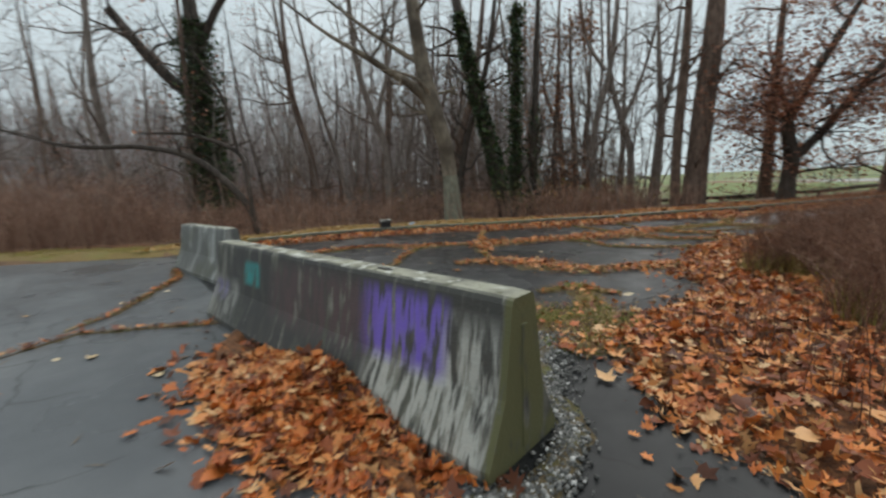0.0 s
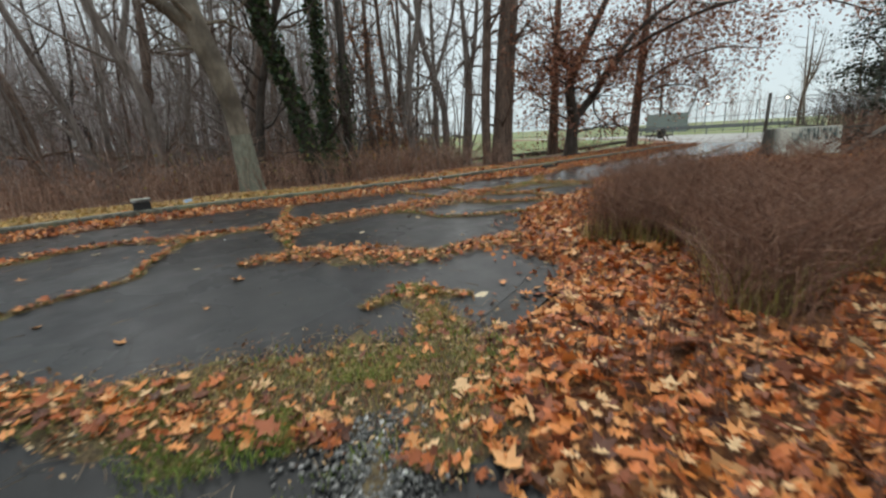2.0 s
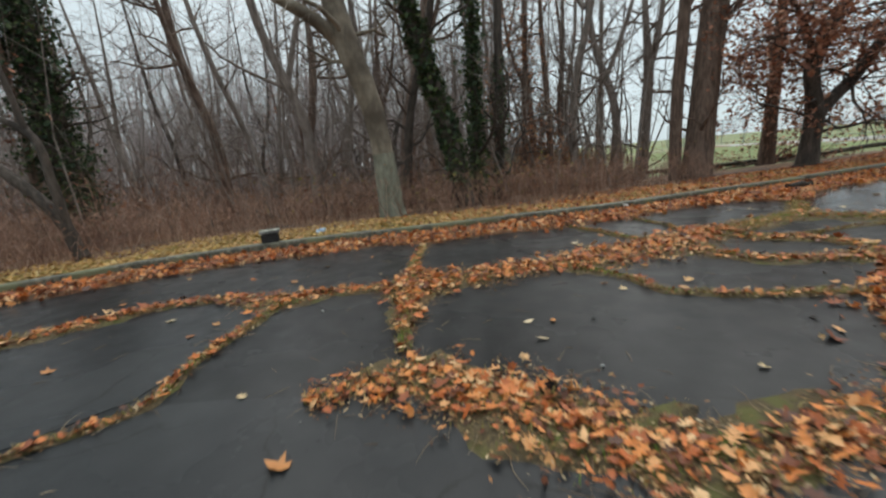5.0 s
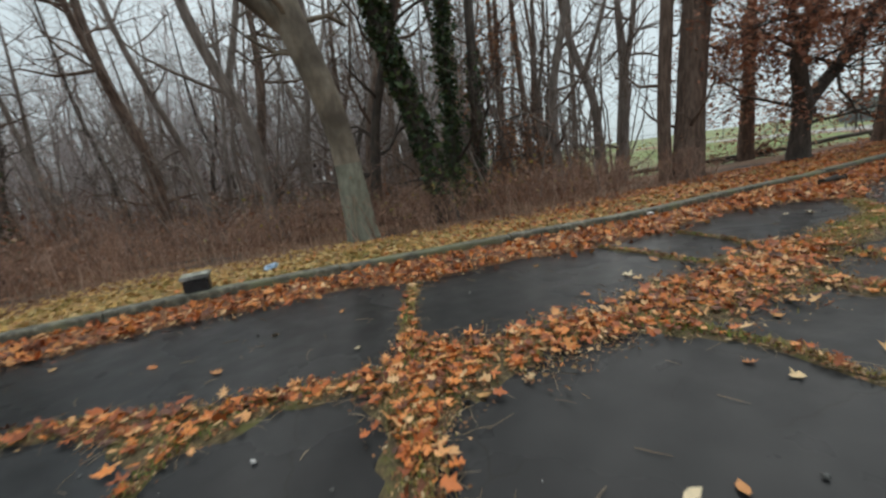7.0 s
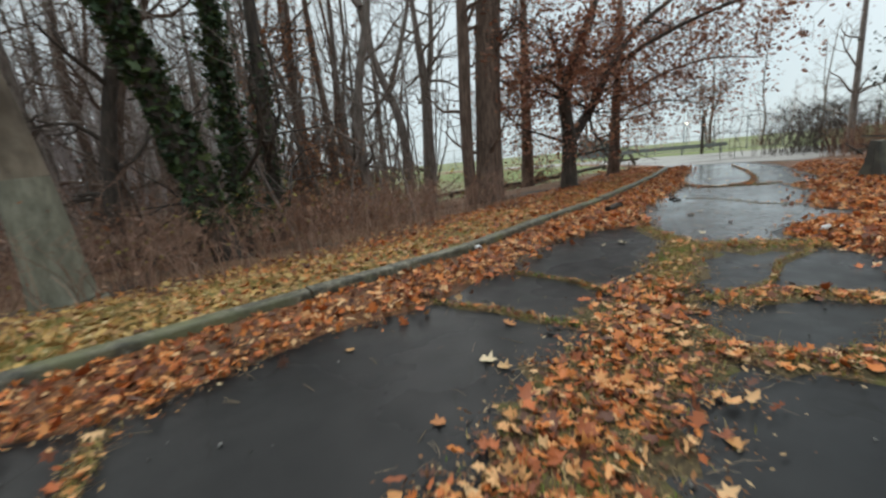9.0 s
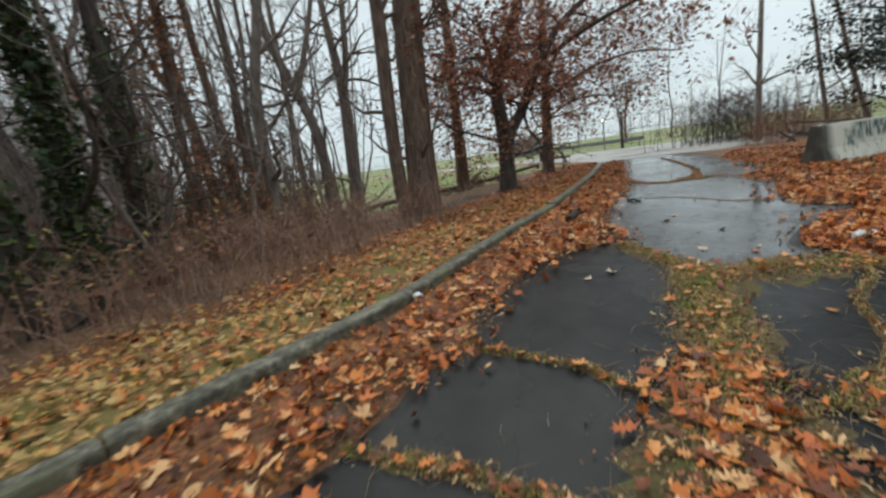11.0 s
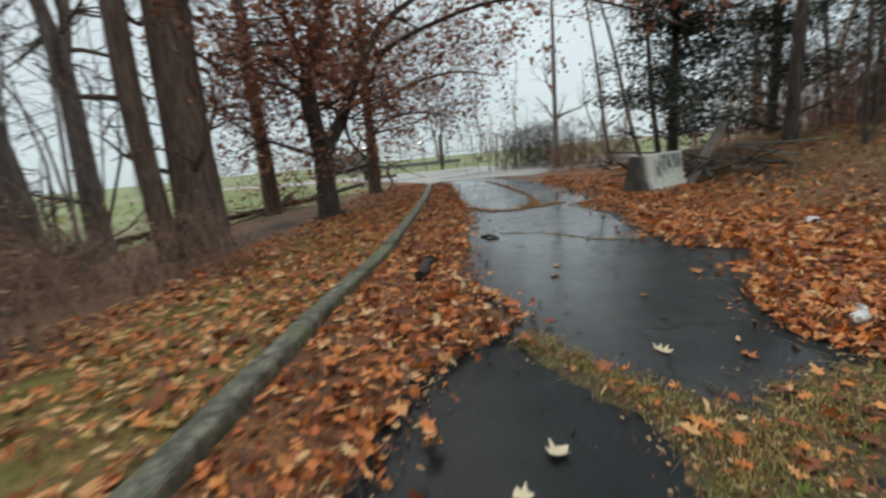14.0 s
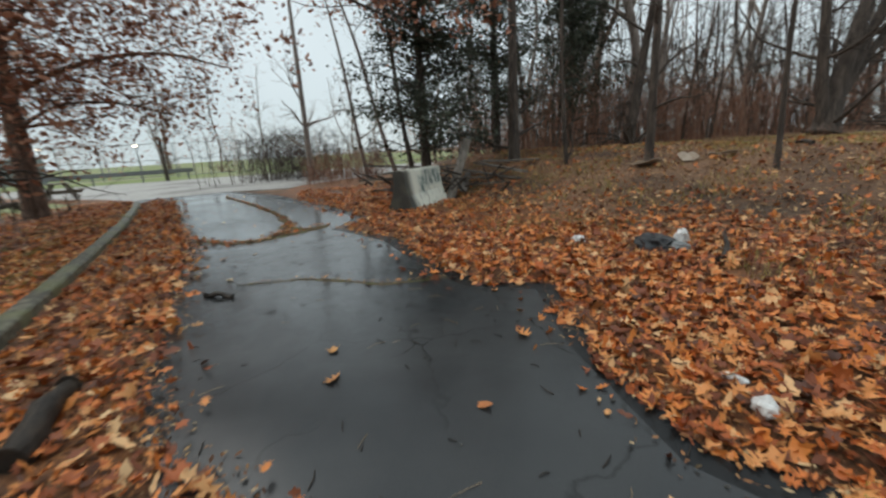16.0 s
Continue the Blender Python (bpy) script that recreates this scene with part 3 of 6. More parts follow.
ground_sheet()
road_right = jitter([p for p in RIGHT_EDGE if -9 < p[1] and p[0] < 27], 0.15, 0.05, 4)
inner = [(x + 0.0, y + 0.06) for x, y in reversed([p for p in VERGE_LINE if -40 < p[0] < 26])]
sheet("road", [(-60, -60), (1.6, -60)] + road_right + [(27.5, 16.0), (26.0, 19.6)] + inner + [(-60, 8.1)], 0.0, ASPHALT, "cracked wet black asphalt broken into slabs", "road")
sheet("parking_lot", [(-59, -59), (0.9, -59), (0.7, -6), (0.15, 1.3)] + jitter([(0.1, 1.75), (-1.2, 3.2), (-2.6, 4.6), (-4.3, 6.8), (-5.2, 8.0), (-6.0, 8.72)], 0.2, 0.04, 8) + [(-9.7, 8.6), (-30, 8.25), (-59, 8.0)], 0.004, ASPHALT_OLD, "faded grey cracked asphalt of a parking lot, paled further by painted sky reflection", "pavement", 0.03)
sheet("worn_slab", jitter([(-2.4, 4.9), (-0.6, 4.35), (1.3, 3.7), (2.4, 4.3), (2.9, 4.75), (2.95, 5.6), (2.1, 5.55), (1.2, 6.45), (0.3, 6.6), (-0.7, 6.7), (-1.7, 6.0), (-2.7, 5.5)], 0.2, 0.04, 5), 0.004, ASPHALT_WORN, "worn grey cracked asphalt slab", "pavement", 0.02)
sheet("worn_slab", jitter([(-4.2, 7.2), (-3.0, 5.7), (-1.6, 6.3), (-0.95, 6.8), (-0.75, 7.6), (-0.6, 8.4), (-1.3, 8.75), (-2.9, 8.15)], 0.2, 0.03, 7), 0.004, ASPHALT_WORN, "worn grey cracked asphalt slab", "pavement", 0.02)
sheet("wet_slab", jitter([(7.2, 10.1), (7.55, 10.6), (8.05, 11.3), (8.9, 11.9), (10.2, 12.5), (12.2, 13.1), (14.5, 13.6), (18.0, 15.1), (23.8, 17.2), (25.6, 18.6)], 0.2, 0.03, 6) + [(26.8, 16.0), (24.0, 14.1), (19.7, 12.0), (16.2, 10.7), (15.0, 11.2), (13.6, 10.4), (12.0, 10.1), (10.95, 9.8), (10.6, 9.2), (9.5, 9.5), (8.4, 9.6), (7.7, 9.2)], 0.004, ASPHALT_WET, "rain-filmed grey asphalt slab", "pavement", 0.02)
sheet("crossing_road", [(26.2, 19.3), (27.4, 15.8), (26.8, 13.4), (28, 13.0), (34, 8), (40, -10), (42, -60), (52, -60), (50, 0), (46, 25), (42, 60), (34, 40), (31, 26)], -0.004, GRAVEL_ROAD, "pale worn gravel road crossing in the distance", "road")


def kerb():
    """The low concrete kerb: one swept profile with a rounded top, cut by joints."""
    line = [p for p in KERB_LINE]
    thing = empty("kerb", label="low weathered concrete kerb with mossy joints", category="kerb", kind="structure")
    pts = np.array(jitter(line, 0.3, 0.012, 9))
    seglen, start = 0.0, 0
    stones = []
    for i in range(1, len(pts)):
        seglen += np.hypot(*(pts[i] - pts[i - 1]))
        if seglen > 2.6 or i == len(pts) - 1:
            stones.append(pts[start:i + 1])
            start, seglen = i, 0.0
    prof = [(-0.01, -0.15), (0.004, 0.12), (0.012, 0.138), (0.030, 0.148), (0.16, 0.152), (0.19, 0.138), (0.20, 0.10), (0.20, -0.15)]
    for k, s in enumerate(stones):
        d = np.gradient(s, axis=0)
        d /= np.linalg.norm(d, axis=1)[:, None]
        left = np.stack([-d[:, 1], d[:, 0]], -1)
        s = s.copy()
        s[0] += d[0] * 0.008
        s[-1] -= d[-1] * 0.008
        dz = 0.008 * math.sin(k * 2.3)
        bm = bmesh.new()
        rings = [[bm.verts.new((*(p + n * a), b + dz + 0.005 * noise.noise((p[0] * 5, p[1] * 5, a * 30)))) for a, b in prof] for p, n in zip(s, left)]
        for r0, r1 in zip(rings[:-1], rings[1:]):
            for j in range(len(prof) - 1):
                bm.faces.new((r0[j], r1[j], r1[j + 1], r0[j + 1]))
        bm.faces.new(rings[0])
        bm.faces.new(rings[-1][::-1])
        bmesh.ops.recalc_face_normals(bm, faces=bm.faces)
        part("kerb_stone", bm, KERB, thing)


kerb()


# ---- concrete barriers ----
def barrier(length, material, m, label, lifting=True, chips=5):
    """A road barrier: sloped foot, steep upper faces, flat top with lifting slots, chipped corners."""
    thing = empty("concrete_barrier", m, label=label, category="barrier", group="concrete road barriers")
    half = [(0.30, 0.0), (0.30, 0.06), (0.285, 0.085), (0.185, 0.30), (0.165, 0.345), (0.098, 0.775), (0.085, 0.80), (0.07, 0.81)]
    prof = half + [(-a, b) for a, b in reversed(half)]
    n = max(8, int(length / 0.1))
    rng = np.random.default_rng(chips)
    bm = bmesh.new()
    rings = []
    for i in range(n + 1):
        x = -length / 2 + length * i / n
        endy = 1.0 if 0 < i < n else 0.965
        rings.append([bm.verts.new((x, a * endy + 0.004 * noise.noise((x * 4, a * 9, b * 9)), b * (1 if 0 < i < n else 0.994) + (0.004 * noise.noise((x * 6, a * 20, 5)) if b > 0.1 else 0))) for a, b in prof])
    for r0, r1 in zip(rings[:-1], rings[1:]):
        for j in range(len(prof)):
            bm.faces.new((r0[j], r1[j], r1[(j + 1) % len(prof)], r0[(j + 1) % len(prof)]))
    bm.faces.new(rings[0])
    bm.faces.new(rings[-1][::-1])
    bmesh.ops.recalc_face_normals(bm, faces=bm.faces)
    part("body", bm, material, thing)
    if lifting:
        # Nothing is cut: flat black ellipses give the slots' inner shade as colour.
        for x in (-length * 0.27, length * 0.24):
            bm = bmesh.new()
            bmesh.ops.create_circle(bm, cap_ends=True, segments=14, radius=1.0)
            bmesh.ops.scale(bm, vec=(0.075, 0.022, 1), verts=bm.verts)
            bmesh.ops.translate(bm, vec=(x, -0.01, 0.8165), verts=bm.verts)
            part("lifting_slot", bm, BLACK, thing, "lifting slot in the top, its shade a flat black ellipse")
    for sx in (-1, 1):
        bm = bmesh.new()
        bmesh.ops.create_cube(bm, size=1.0)
        bmesh.ops.scale(bm, vec=(0.012, 0.05, 0.62), verts=bm.verts)
        bmesh.ops.bevel(bm, geom=bm.edges[:], offset=0.004, segments=1, affect="EDGES")
        bmesh.ops.translate(bm, vec=(sx * (length / 2 + 0.001), 0, 0.36), verts=bm.verts)
        part("end_key", bm, material, thing, "vertical joint key on the end")
    return thing


ax, ay, bx, by = 0.36, 1.78, -2.42, 4.48
ang = math.degrees(math.atan2(ay - by, ax - bx))
barrier(math.hypot(ax - bx, ay - by), CONCRETE_A, pose((ax + bx) / 2, (ay + by) / 2, 0, 0, 0, ang), "grey concrete road barrier with purple and teal spray paint")
barrier(2.2, CONCRETE_B, pose(-3.95, 6.75, 0, 0, 0, -43), "pale grey concrete road barrier standing on asphalt", chips=7)


# ---- overgrown joints and leaf litter ----
def ribbon(name, line, width, height, material, label, seed, category="debris strip"):
    """A low mounded strip of soil with frayed borders along a line of (x, y, width factor)."""
    pts = []
    for (x0, y0, w0), (x1, y1, w1) in zip(line[:-1], line[1:]):
        k = max(1, int(math.hypot(x1 - x0, y1 - y0) / 0.08))
        pts += [(x0 + (x1 - x0) * i / k, y0 + (y1 - y0) * i / k, w0 + (w1 - w0) * i / k) for i in range(k)]
    pts.append(line[-1])
    a = np.array(pts)
    d = np.gradient(a[:, :2], axis=0)
    d /= np.linalg.norm(d, axis=1)[:, None] + 1e-9
    side = np.stack([-d[:, 1], d[:, 0]], -1)
    prof = [(-1, -0.004), (-0.8, 0.3), (-0.35, 0.85), (0, 1), (0.35, 0.85), (0.8, 0.3), (1, -0.004)]
    V = []
    for i, (x, y, w) in enumerate(a):
        taper = min(1, 0.06 + 5 * min(i, len(a) - 1 - i) / len(a))
        off = 0.35 * width * noise.noise((x * 1.7 + seed, y * 1.7, seed))
        wl, wr = (w * width * taper * (1 + 0.75 * noise.noise((x * 4 + s, y * 4, seed)) + 0.35 * noise.noise((x * 13 + s, y * 13, seed))) / 2 for s in (0, 31))
        for u, h in prof:
            q = a[i, :2] + side[i] * (off + u * (wl if u < 0 else wr))
            V.append((*q, max(-0.004, 0.002 + h * height * (1 + 0.6 * noise.noise((q[0] * 7, q[1] * 7, 2)))) if abs(u) < 1 else -0.004))
    n = len(prof)
    F = np.array([(i * n + j, (i + 1) * n + j, (i + 1) * n + j + 1, i * n + j + 1) for i in range(len(a) - 1) for j in range(n - 1)])
    return tagged(new(name, mesh_of(name, V, F, material, True)), label, category, kind="stuff")


STRIPS = [  # line, width, moss share, leaf share
    ([(-4.4, 7.3, 1), (-2.9, 8.25, 1.6), (-1.8, 8.9, 0.9), (-1.2, 8.85, 0.9), (-0.62, 8.52, 2.1), (0.0, 8.72, 1.0), (0.45, 8.65, 1.1), (0.9, 8.68, 3.0), (1.4, 8.62, 3.0), (1.9, 8.78, 2.6), (2.4, 8.8, 2.4)], 0.26, 0.45, 1.0),
    ([(2.1, 8.78, 0.6), (2.9, 8.85, 1.0), (3.5, 8.95, 1.25), (4.2, 9.2, 1.1), (4.9, 9.55, 1.0), (5.5, 9.72, 0.7)], 0.8, 0.4, 1.2),
    ([(5.2, 9.55, 1.2), (5.9, 9.8, 1.3), (6.6, 9.98, 1.3), (7.2, 10.2, 1.2), (7.6, 10.65, 0.7), (7.9, 11.0, 0.7), (8.05, 11.25, 0.8)], 0.42, 1.2, 0.2),
    ([(7.0, 10.05, 0.8), (7.35, 9.75, 1.3), (7.65, 9.35, 1.2), (7.9, 8.9, 1.0)], 0.5, 1.0, 0.25),
    ([(5.2, 9.1, 1.3), (5.6, 8.95, 1.3), (5.85, 8.65, 1.0), (6.0, 8.2, 1.1)], 0.34, 0.7, 0.5),
    ([(0.85, 8.7, 1.0), (0.82, 8.3, 1.2), (0.85, 7.9, 0.8), (0.8, 7.4, 0.5)], 0.42, 0.5, 0.9),
    ([(0.9, 9.3, 0.6), (1.0, 9.0, 1.0), (1.2, 8.75, 1.0)], 0.36, 0.6, 0.8),
    ([(-0.4, 4.2, 0.6), (0.1, 3.95, 1.0), (0.7, 3.75, 1.2), (1.3, 3.6, 1.2), (1.8, 3.45, 0.9)], 0.75, 0.9, 0.12),
    ([(1.55, 3.8, 0.9), (1.55, 4.1, 1.0), (1.6, 4.45, 0.8), (1.62, 4.8, 0.7)], 0.36, 1.1, 0.12),
    ([(0.9, 2.9, 0.7), (1.15, 3.1, 1.0), (1.5, 3.2, 1.2), (1.8, 3.3, 1.0)], 0.5, 0.5, 0.5),
    ([(0.78, 7.0, 1), (0.80, 7.7, 1), (0.86, 8.4, 1.3), (0.88, 9.2, 1.1), (0.95, 9.8, 1), (1.1, 10.75, 1.2)], 0.15, 1.0, 0.35),
    ([(2.5, 8.85, 1), (2.9, 8.4, 1.1), (3.1, 8.0, 0.9), (3.15, 7.6, 0.8), (3.7, 7.3, 0.9), (4.6, 7.1, 1.2)], 0.16, 0.9, 0.4),
    ([(-2.9, 5.5, 1.2), (-1.68, 6.05, 1), (-1.26, 6.41, 0.9), (-0.99, 6.54, 0.8), (-0.8, 6.72, 1), (-0.81, 7.16, 0.9), (-0.69, 7.7, 1), (-0.5, 8.45, 1.2)], 0.14, 0.6, 0.6),
    ([(0.2, 6.5, 0.5), (0.65, 6.68, 1), (1.15, 6.5, 1.25), (1.65, 6.0, 1.3), (2.05, 5.62, 1.2), (2.35, 5.6, 0.7), (2.7, 5.72, 0.7), (3.2, 5.7, 1.2), (3.6, 5.7, 1.3)], 0.52, 0.35, 1.0),
    ([(1.1, 4.6, 0.6), (1.45, 4.72, 1.2), (1.62, 4.85, 1.5), (1.8, 4.5, 0.9), (2.0, 4.4, 0.4)], 0.2, 1.6, 0.45),
    ([(1.35, 4.0, 0.8), (1.55, 4.2, 1.2), (1.62, 4.4, 0.6)], 0.16, 1.6, 0.4),
    ([(3.65, 11.0, 1), (3.9, 10.4, 1.1), (3.98, 9.95, 1.2), (4.1, 9.6, 0.8)], 0.13, 1.0, 0.3),
    ([(4.85, 11.2, 1), (4.95, 10.7, 0.8), (5.0, 10.3, 0.8), (4.9, 9.9, 1)], 0.12, 0.9, 0.4),
    ([(5.0, 9.35, 1.3), (5.5, 9.0, 1.1), (6.1, 8.95, 0.8), (6.8, 9.1, 0.9), (7.4, 9.0, 0.9), (7.9, 9.0, 1.0)], 0.09, 0.8, 0.12),
    ([(4.3, 8.85, 1.1), (4.45, 8.5, 1.2), (4.6, 8.2, 1), (5.2, 7.95, 1), (5.9, 8.0, 1.2)], 0.32, 0.7, 0.7),
    ([(15.2, 13.6, 0.8), (14.6, 12.9, 1.1), (14.5, 12.4, 1.0), (15.3, 12.05, 1.2), (16.3, 12.1, 0.6), (17.9, 12.6, 0.4), (20.5, 13.6, 0.35), (24.3, 15.3, 0.35)], 0.36, 0.1, 0.7),
    ([(15.6, 11.3, 1.3), (15.0, 11.9, 0.8), (14.9, 12.3, 1)], 0.30, 0.1, 0.6),
    ([(12.0, 12.2, 0.6), (11.95, 11.5, 0.7), (11.4, 10.6, 0.7), (11.3, 9.9, 1)], 0.10, 0.1, 0.25),
    ([(-1.7, 4.95, 0.7), (-0.5, 4.1, 1.2), (0.3, 3.55, 1.0), (0.7, 3.25, 0.5)], 0.42, 0.6, 1.0),
    ([(-3.9, 3.2, 0.5), (-3.7, 3.85, 0.6), (-2.85, 3.95, 0.8), (-2.3, 4.0, 1.3)], 0.12, 0.1, 0.7),
    ([(-3.85, 3.9, 0.5), (-3.82, 4.5, 0.8), (-4.1, 5.6, 1.0), (-4.3, 6.4, 1.2), (-4.9, 7.2, 1)], 0.13, 0.4, 0.5),
]
rng = np.random.default_rng(5)


def along(line, width, count):
    """Random points over a strip, thicker in its middle."""
    a = np.array(line)
    seg = np.hypot(*np.diff(a[:, :2], axis=0).T)
    wt = seg * (a[:-1, 2] + a[1:, 2])
    i = rng.choice(len(seg), count, p=wt / wt.sum())
    t = rng.random(count)
    p = a[i] * (1 - t)[:, None] + a[i + 1] * t[:, None]
    d = (a[i + 1] - a[i])[:, :2] / seg[i][:, None]
    s = np.clip(rng.normal(0, 0.42, count), -1.2, 1.2) * width * p[:, 2] / 2
    return p[:, :2] + np.stack([-d[:, 1], d[:, 0]], -1) * s[:, None], s


tuft_pts, moss_pts, strip_leaf, needle_pts, crumb_pts = [], [], [], [], []
for k, (line, width, moss, leafy) in enumerate(STRIPS):
    ribbon("overgrown_joint", line, width * 1.1, 0.02 if width > 0.2 else 0.009, SOIL, "mossy soil strip grown in an asphalt joint", 3.7 * k)
    area = sum(math.hypot(b[0] - a[0], b[1] - a[1]) * (a[2] + b[2]) / 2 * width for a, b in zip(line[:-1], line[1:]))
    near = 1.0 if line[0][0] < 10 else 0.4
    p, s = along(line, width, int(area * 2200 * moss * near))
    clump = wavy(p, 2.0, 1.0, 8.0 + k)
    moss_pts.append(np.column_stack([p[clump > 0.22], np.full((clump > 0.22).sum(), 0.012)]))
    tuft_pts.append(np.column_stack([p[clump <= 0.22], np.full((clump <= 0.22).sum(), 0.012)]))
    p, s = along(line, width * 1.15, int(area * 430 * leafy * near))
    strip_leaf.append(np.column_stack([p, 0.022 + 0.03 * rng.random(len(p))]))
    p, s = along(line, width * 1.35, int(area * 2600 * near))
    crumb_pts.append(np.column_stack([p, 0.014 + 0.018 * rng.random(len(p))]))
    p, s = along(line, width * 1.7, int(area * 160 * near))
    needle_pts.append(np.column_stack([p, np.full(len(p), 0.012)]))


def ring_mound(name, outline_line, far_line, height, material, label):
    """A sheet of litter between two lines, lifted in the middle."""
    a, b = np.array(jitter(outline_line, 0.12, 0.10, 2.2)), np.array(far_line)
    t = np.linspace(0, 1, len(a))
    s = np.concatenate([[0], np.cumsum(np.hypot(*np.diff(b, axis=0).T))])
    s /= s[-1]
    q = np.column_stack([np.interp(a[:, 0], b[:, 0], b[:, 0]), np.interp(a[:, 0], b[:, 0], b[:, 1])])
    V, F, n = [], [], 7
    for p0, p1 in zip(a, q):
        for j in range(n):
            u = j / (n - 1)
            x, y = p0 + (p1 - p0) * u
            V.append((x, y, -0.004 + height * math.sin(min(1, u * 1.35) * math.pi / 2) * (1 + 0.5 * noise.noise((x * 4, y * 4, 1)))))
    for i in range(len(a) - 1):
        for j in range(n - 1):
            F.append((i * n + j, (i + 1) * n + j, (i + 1) * n + j + 1, i * n + j + 1))
    return tagged(new(name, mesh_of(name, V, np.array(F), material, True)), label, "leaf litter", kind="stuff")


ring_mound("leaf_bed", BAND_EDGE[:-1], [(x, y + 0.005) for x, y in KERB_LINE], 0.05, LITTER, "bed of sodden brown leaves against the kerb")


def scatter(n, x0, x1, y0, y1):
    return np.column_stack([x0 + (x1 - x0) * rng.random(n), y0 + (y1 - y0) * rng.random(n)])


def leaf_stuff(name, pts, size, material, label, tilt=0.5, kinds=("oak", "maple", "folded")):
    return tagged(new(name, leaves_at(name, pts, size, material, rng, tilt, kinds)), label, "fallen leaves", kind="stuff")


# leaves in the strips
leaf_stuff("strip_leaves", np.concatenate(strip_leaf), 0.07, LEAF, "orange and brown leaves caught in mossy joints")
leaf_stuff("leaf_crumbs", np.concatenate(crumb_pts), 0.026, CRUMB, "brown leaf crumbs and grit in asphalt joints", 0.6, ("crumb",))
# leaves against the kerb
p = scatter(150000, -5, 20, 9.0, 16.5)
yb, yf = (np.interp(p[:, 0], *np.array(ln).T) for ln in (BAND_EDGE, KERB_LINE))
off = p[:, 1] - yb + wavy(p, 1.6, 0.22, 9.0)
p = p[(off > -0.22) & (p[:, 1] < yf - 0.02) & (rng.random(len(p)) < np.clip(1.0 - off / 1.4, 0.3, 1) * np.clip((off + 0.22) / 0.25, 0, 1))]
leaf_stuff("leaf_crumbs", np.column_stack([p, 0.008 + 0.03 * rng.random(len(p))]), 0.032, CRUMB, "brown leaf crumbs fringing the kerb drift", 0.6, ("crumb",))
p = scatter(95000, 0.6, 20, -1.5, 12.0)
r = line_distance(p, LINE_RIGHT) + wavy(p, 1.6, 0.2, 15.0)
p = p[(r > -0.25) & (r < 1.6) & (rng.random(len(p)) < np.clip((r + 0.25) / 0.25, 0, 1))]
leaf_stuff("leaf_crumbs", np.column_stack([p, np.maximum(at_ground(p)[:, 2], 0) + 0.008 + 0.02 * rng.random(len(p))]), 0.034, CRUMB, "brown leaf crumbs and needles along the broken edge", 0.6, ("crumb",))
p = scatter(95000, -5, 26, 9.2, 18.6)
band, front = np.array(BAND_EDGE), np.array(KERB_LINE)
yb, yf = np.interp(p[:, 0], band[:, 0], band[:, 1]), np.interp(p[:, 0], front[:, 0], front[:, 1])
fray = wavy(p, 2.2, 0.16, 1.0)
inside = (p[:, 1] > yb - 0.04 + fray) & (p[:, 1] < yf - 0.03)
inside |= (p[:, 1] > yb - 0.35) & (p[:, 1] < yf - 0.03) & (rng.random(len(p)) < 0.08)
far = (p[:, 0] > 13) & (rng.random(len(p)) < 0.4)
p = p[inside & ~far]
leaf_stuff("kerb_leaves", np.column_stack([p, 0.03 + 0.055 * rng.random(len(p))]), 0.082, LEAF, "deep drift of orange oak and maple leaves along the kerb", 0.8)
# verge behind the kerb
p = scatter(150000, -7, 25, 8.5, 24)
v = -line_distance(p, LINE_VERGE)
keep = (v > 0.2) & (v < 3.4) & (rng.random(len(p)) < np.where(p[:, 0] > 8, 0.95, 0.85) * np.clip(1.25 - v / 3.6, 0.1, 1)) & (wavy(p, 1.1, 1.0, 6.0) > -0.5)
p = p[keep]
red = (p[:, 0] + rng.normal(0, 3, len(p))) > 4.0
leaf_stuff("verge_leaves", at_ground(p[~red], 0.04), 0.08, LEAF_TAN, "yellow and tan leaves lying in verge grass")
leaf_stuff("verge_leaves", at_ground(p[red], 0.04), 0.085, LEAF, "rusty oak leaves lying under the trees")
p = scatter(190000, -14, 20, 8.3, 19)
v = -line_distance(p, LINE_VERGE)
p = p[(v > 0.16) & (v < 2.2) & (wavy(p, 1.3, 1.0, 12.0) > 0.02)]
g = blades_at("verge_grass", at_ground(p), 0.085, 0.007, GRASS, rng, 0.9)
tagged(new("verge_grass", g), "short yellow-green grass behind the kerb", "grass", kind="stuff")
# right-hand carpet and bank
p = scatter(185000, 0.9, 24, -3.5, 12.5)
r = line_distance(p, LINE_RIGHT)
dens = np.where(p[:, 0] < 6.5, np.clip(1.0 - (r - 1.9) / 2.2, 0.12, 1.0), np.clip(1.25 - r / 4.2, 0.10, 1))
dens *= np.where(p[:, 0] > 13, 0.45, 1.0)
dens = np.where((p[:, 1] < 3.0) & (p[:, 0] < 7), np.clip(1.4 - r / 6, 0.3, 1), dens)
keep = (r > -0.06 + wavy(p, 2.4, 0.17, 4.4)) & (r < 10) & (rng.random(len(p)) < dens) & ((wavy(p, 1.3, 1.0, 20.0) > -0.42) | (r < 1.2))
keep |= (r > -0.5) & (r <= 0) & (rng.random(len(p)) < 0.05)
p = p[keep]
lift = at_ground(p, 0.03)
lift[:, 2] = np.maximum(lift[:, 2], 0.012) + 0.05 * rng.random(len(p)) * (line_distance(p, LINE_RIGHT) > 0.15)
leaf_stuff("carpet_leaves", lift, 0.082, LEAF, "thick carpet of orange and brown oak leaves", 0.8)
p = scatter(60000, 8, 24, -5, 11)
r = line_distance(p, LINE_RIGHT)
p = p[(r > 1.8) & (rng.random(len(p)) < np.clip((r - 1.5) / 3, 0, 0.8))]
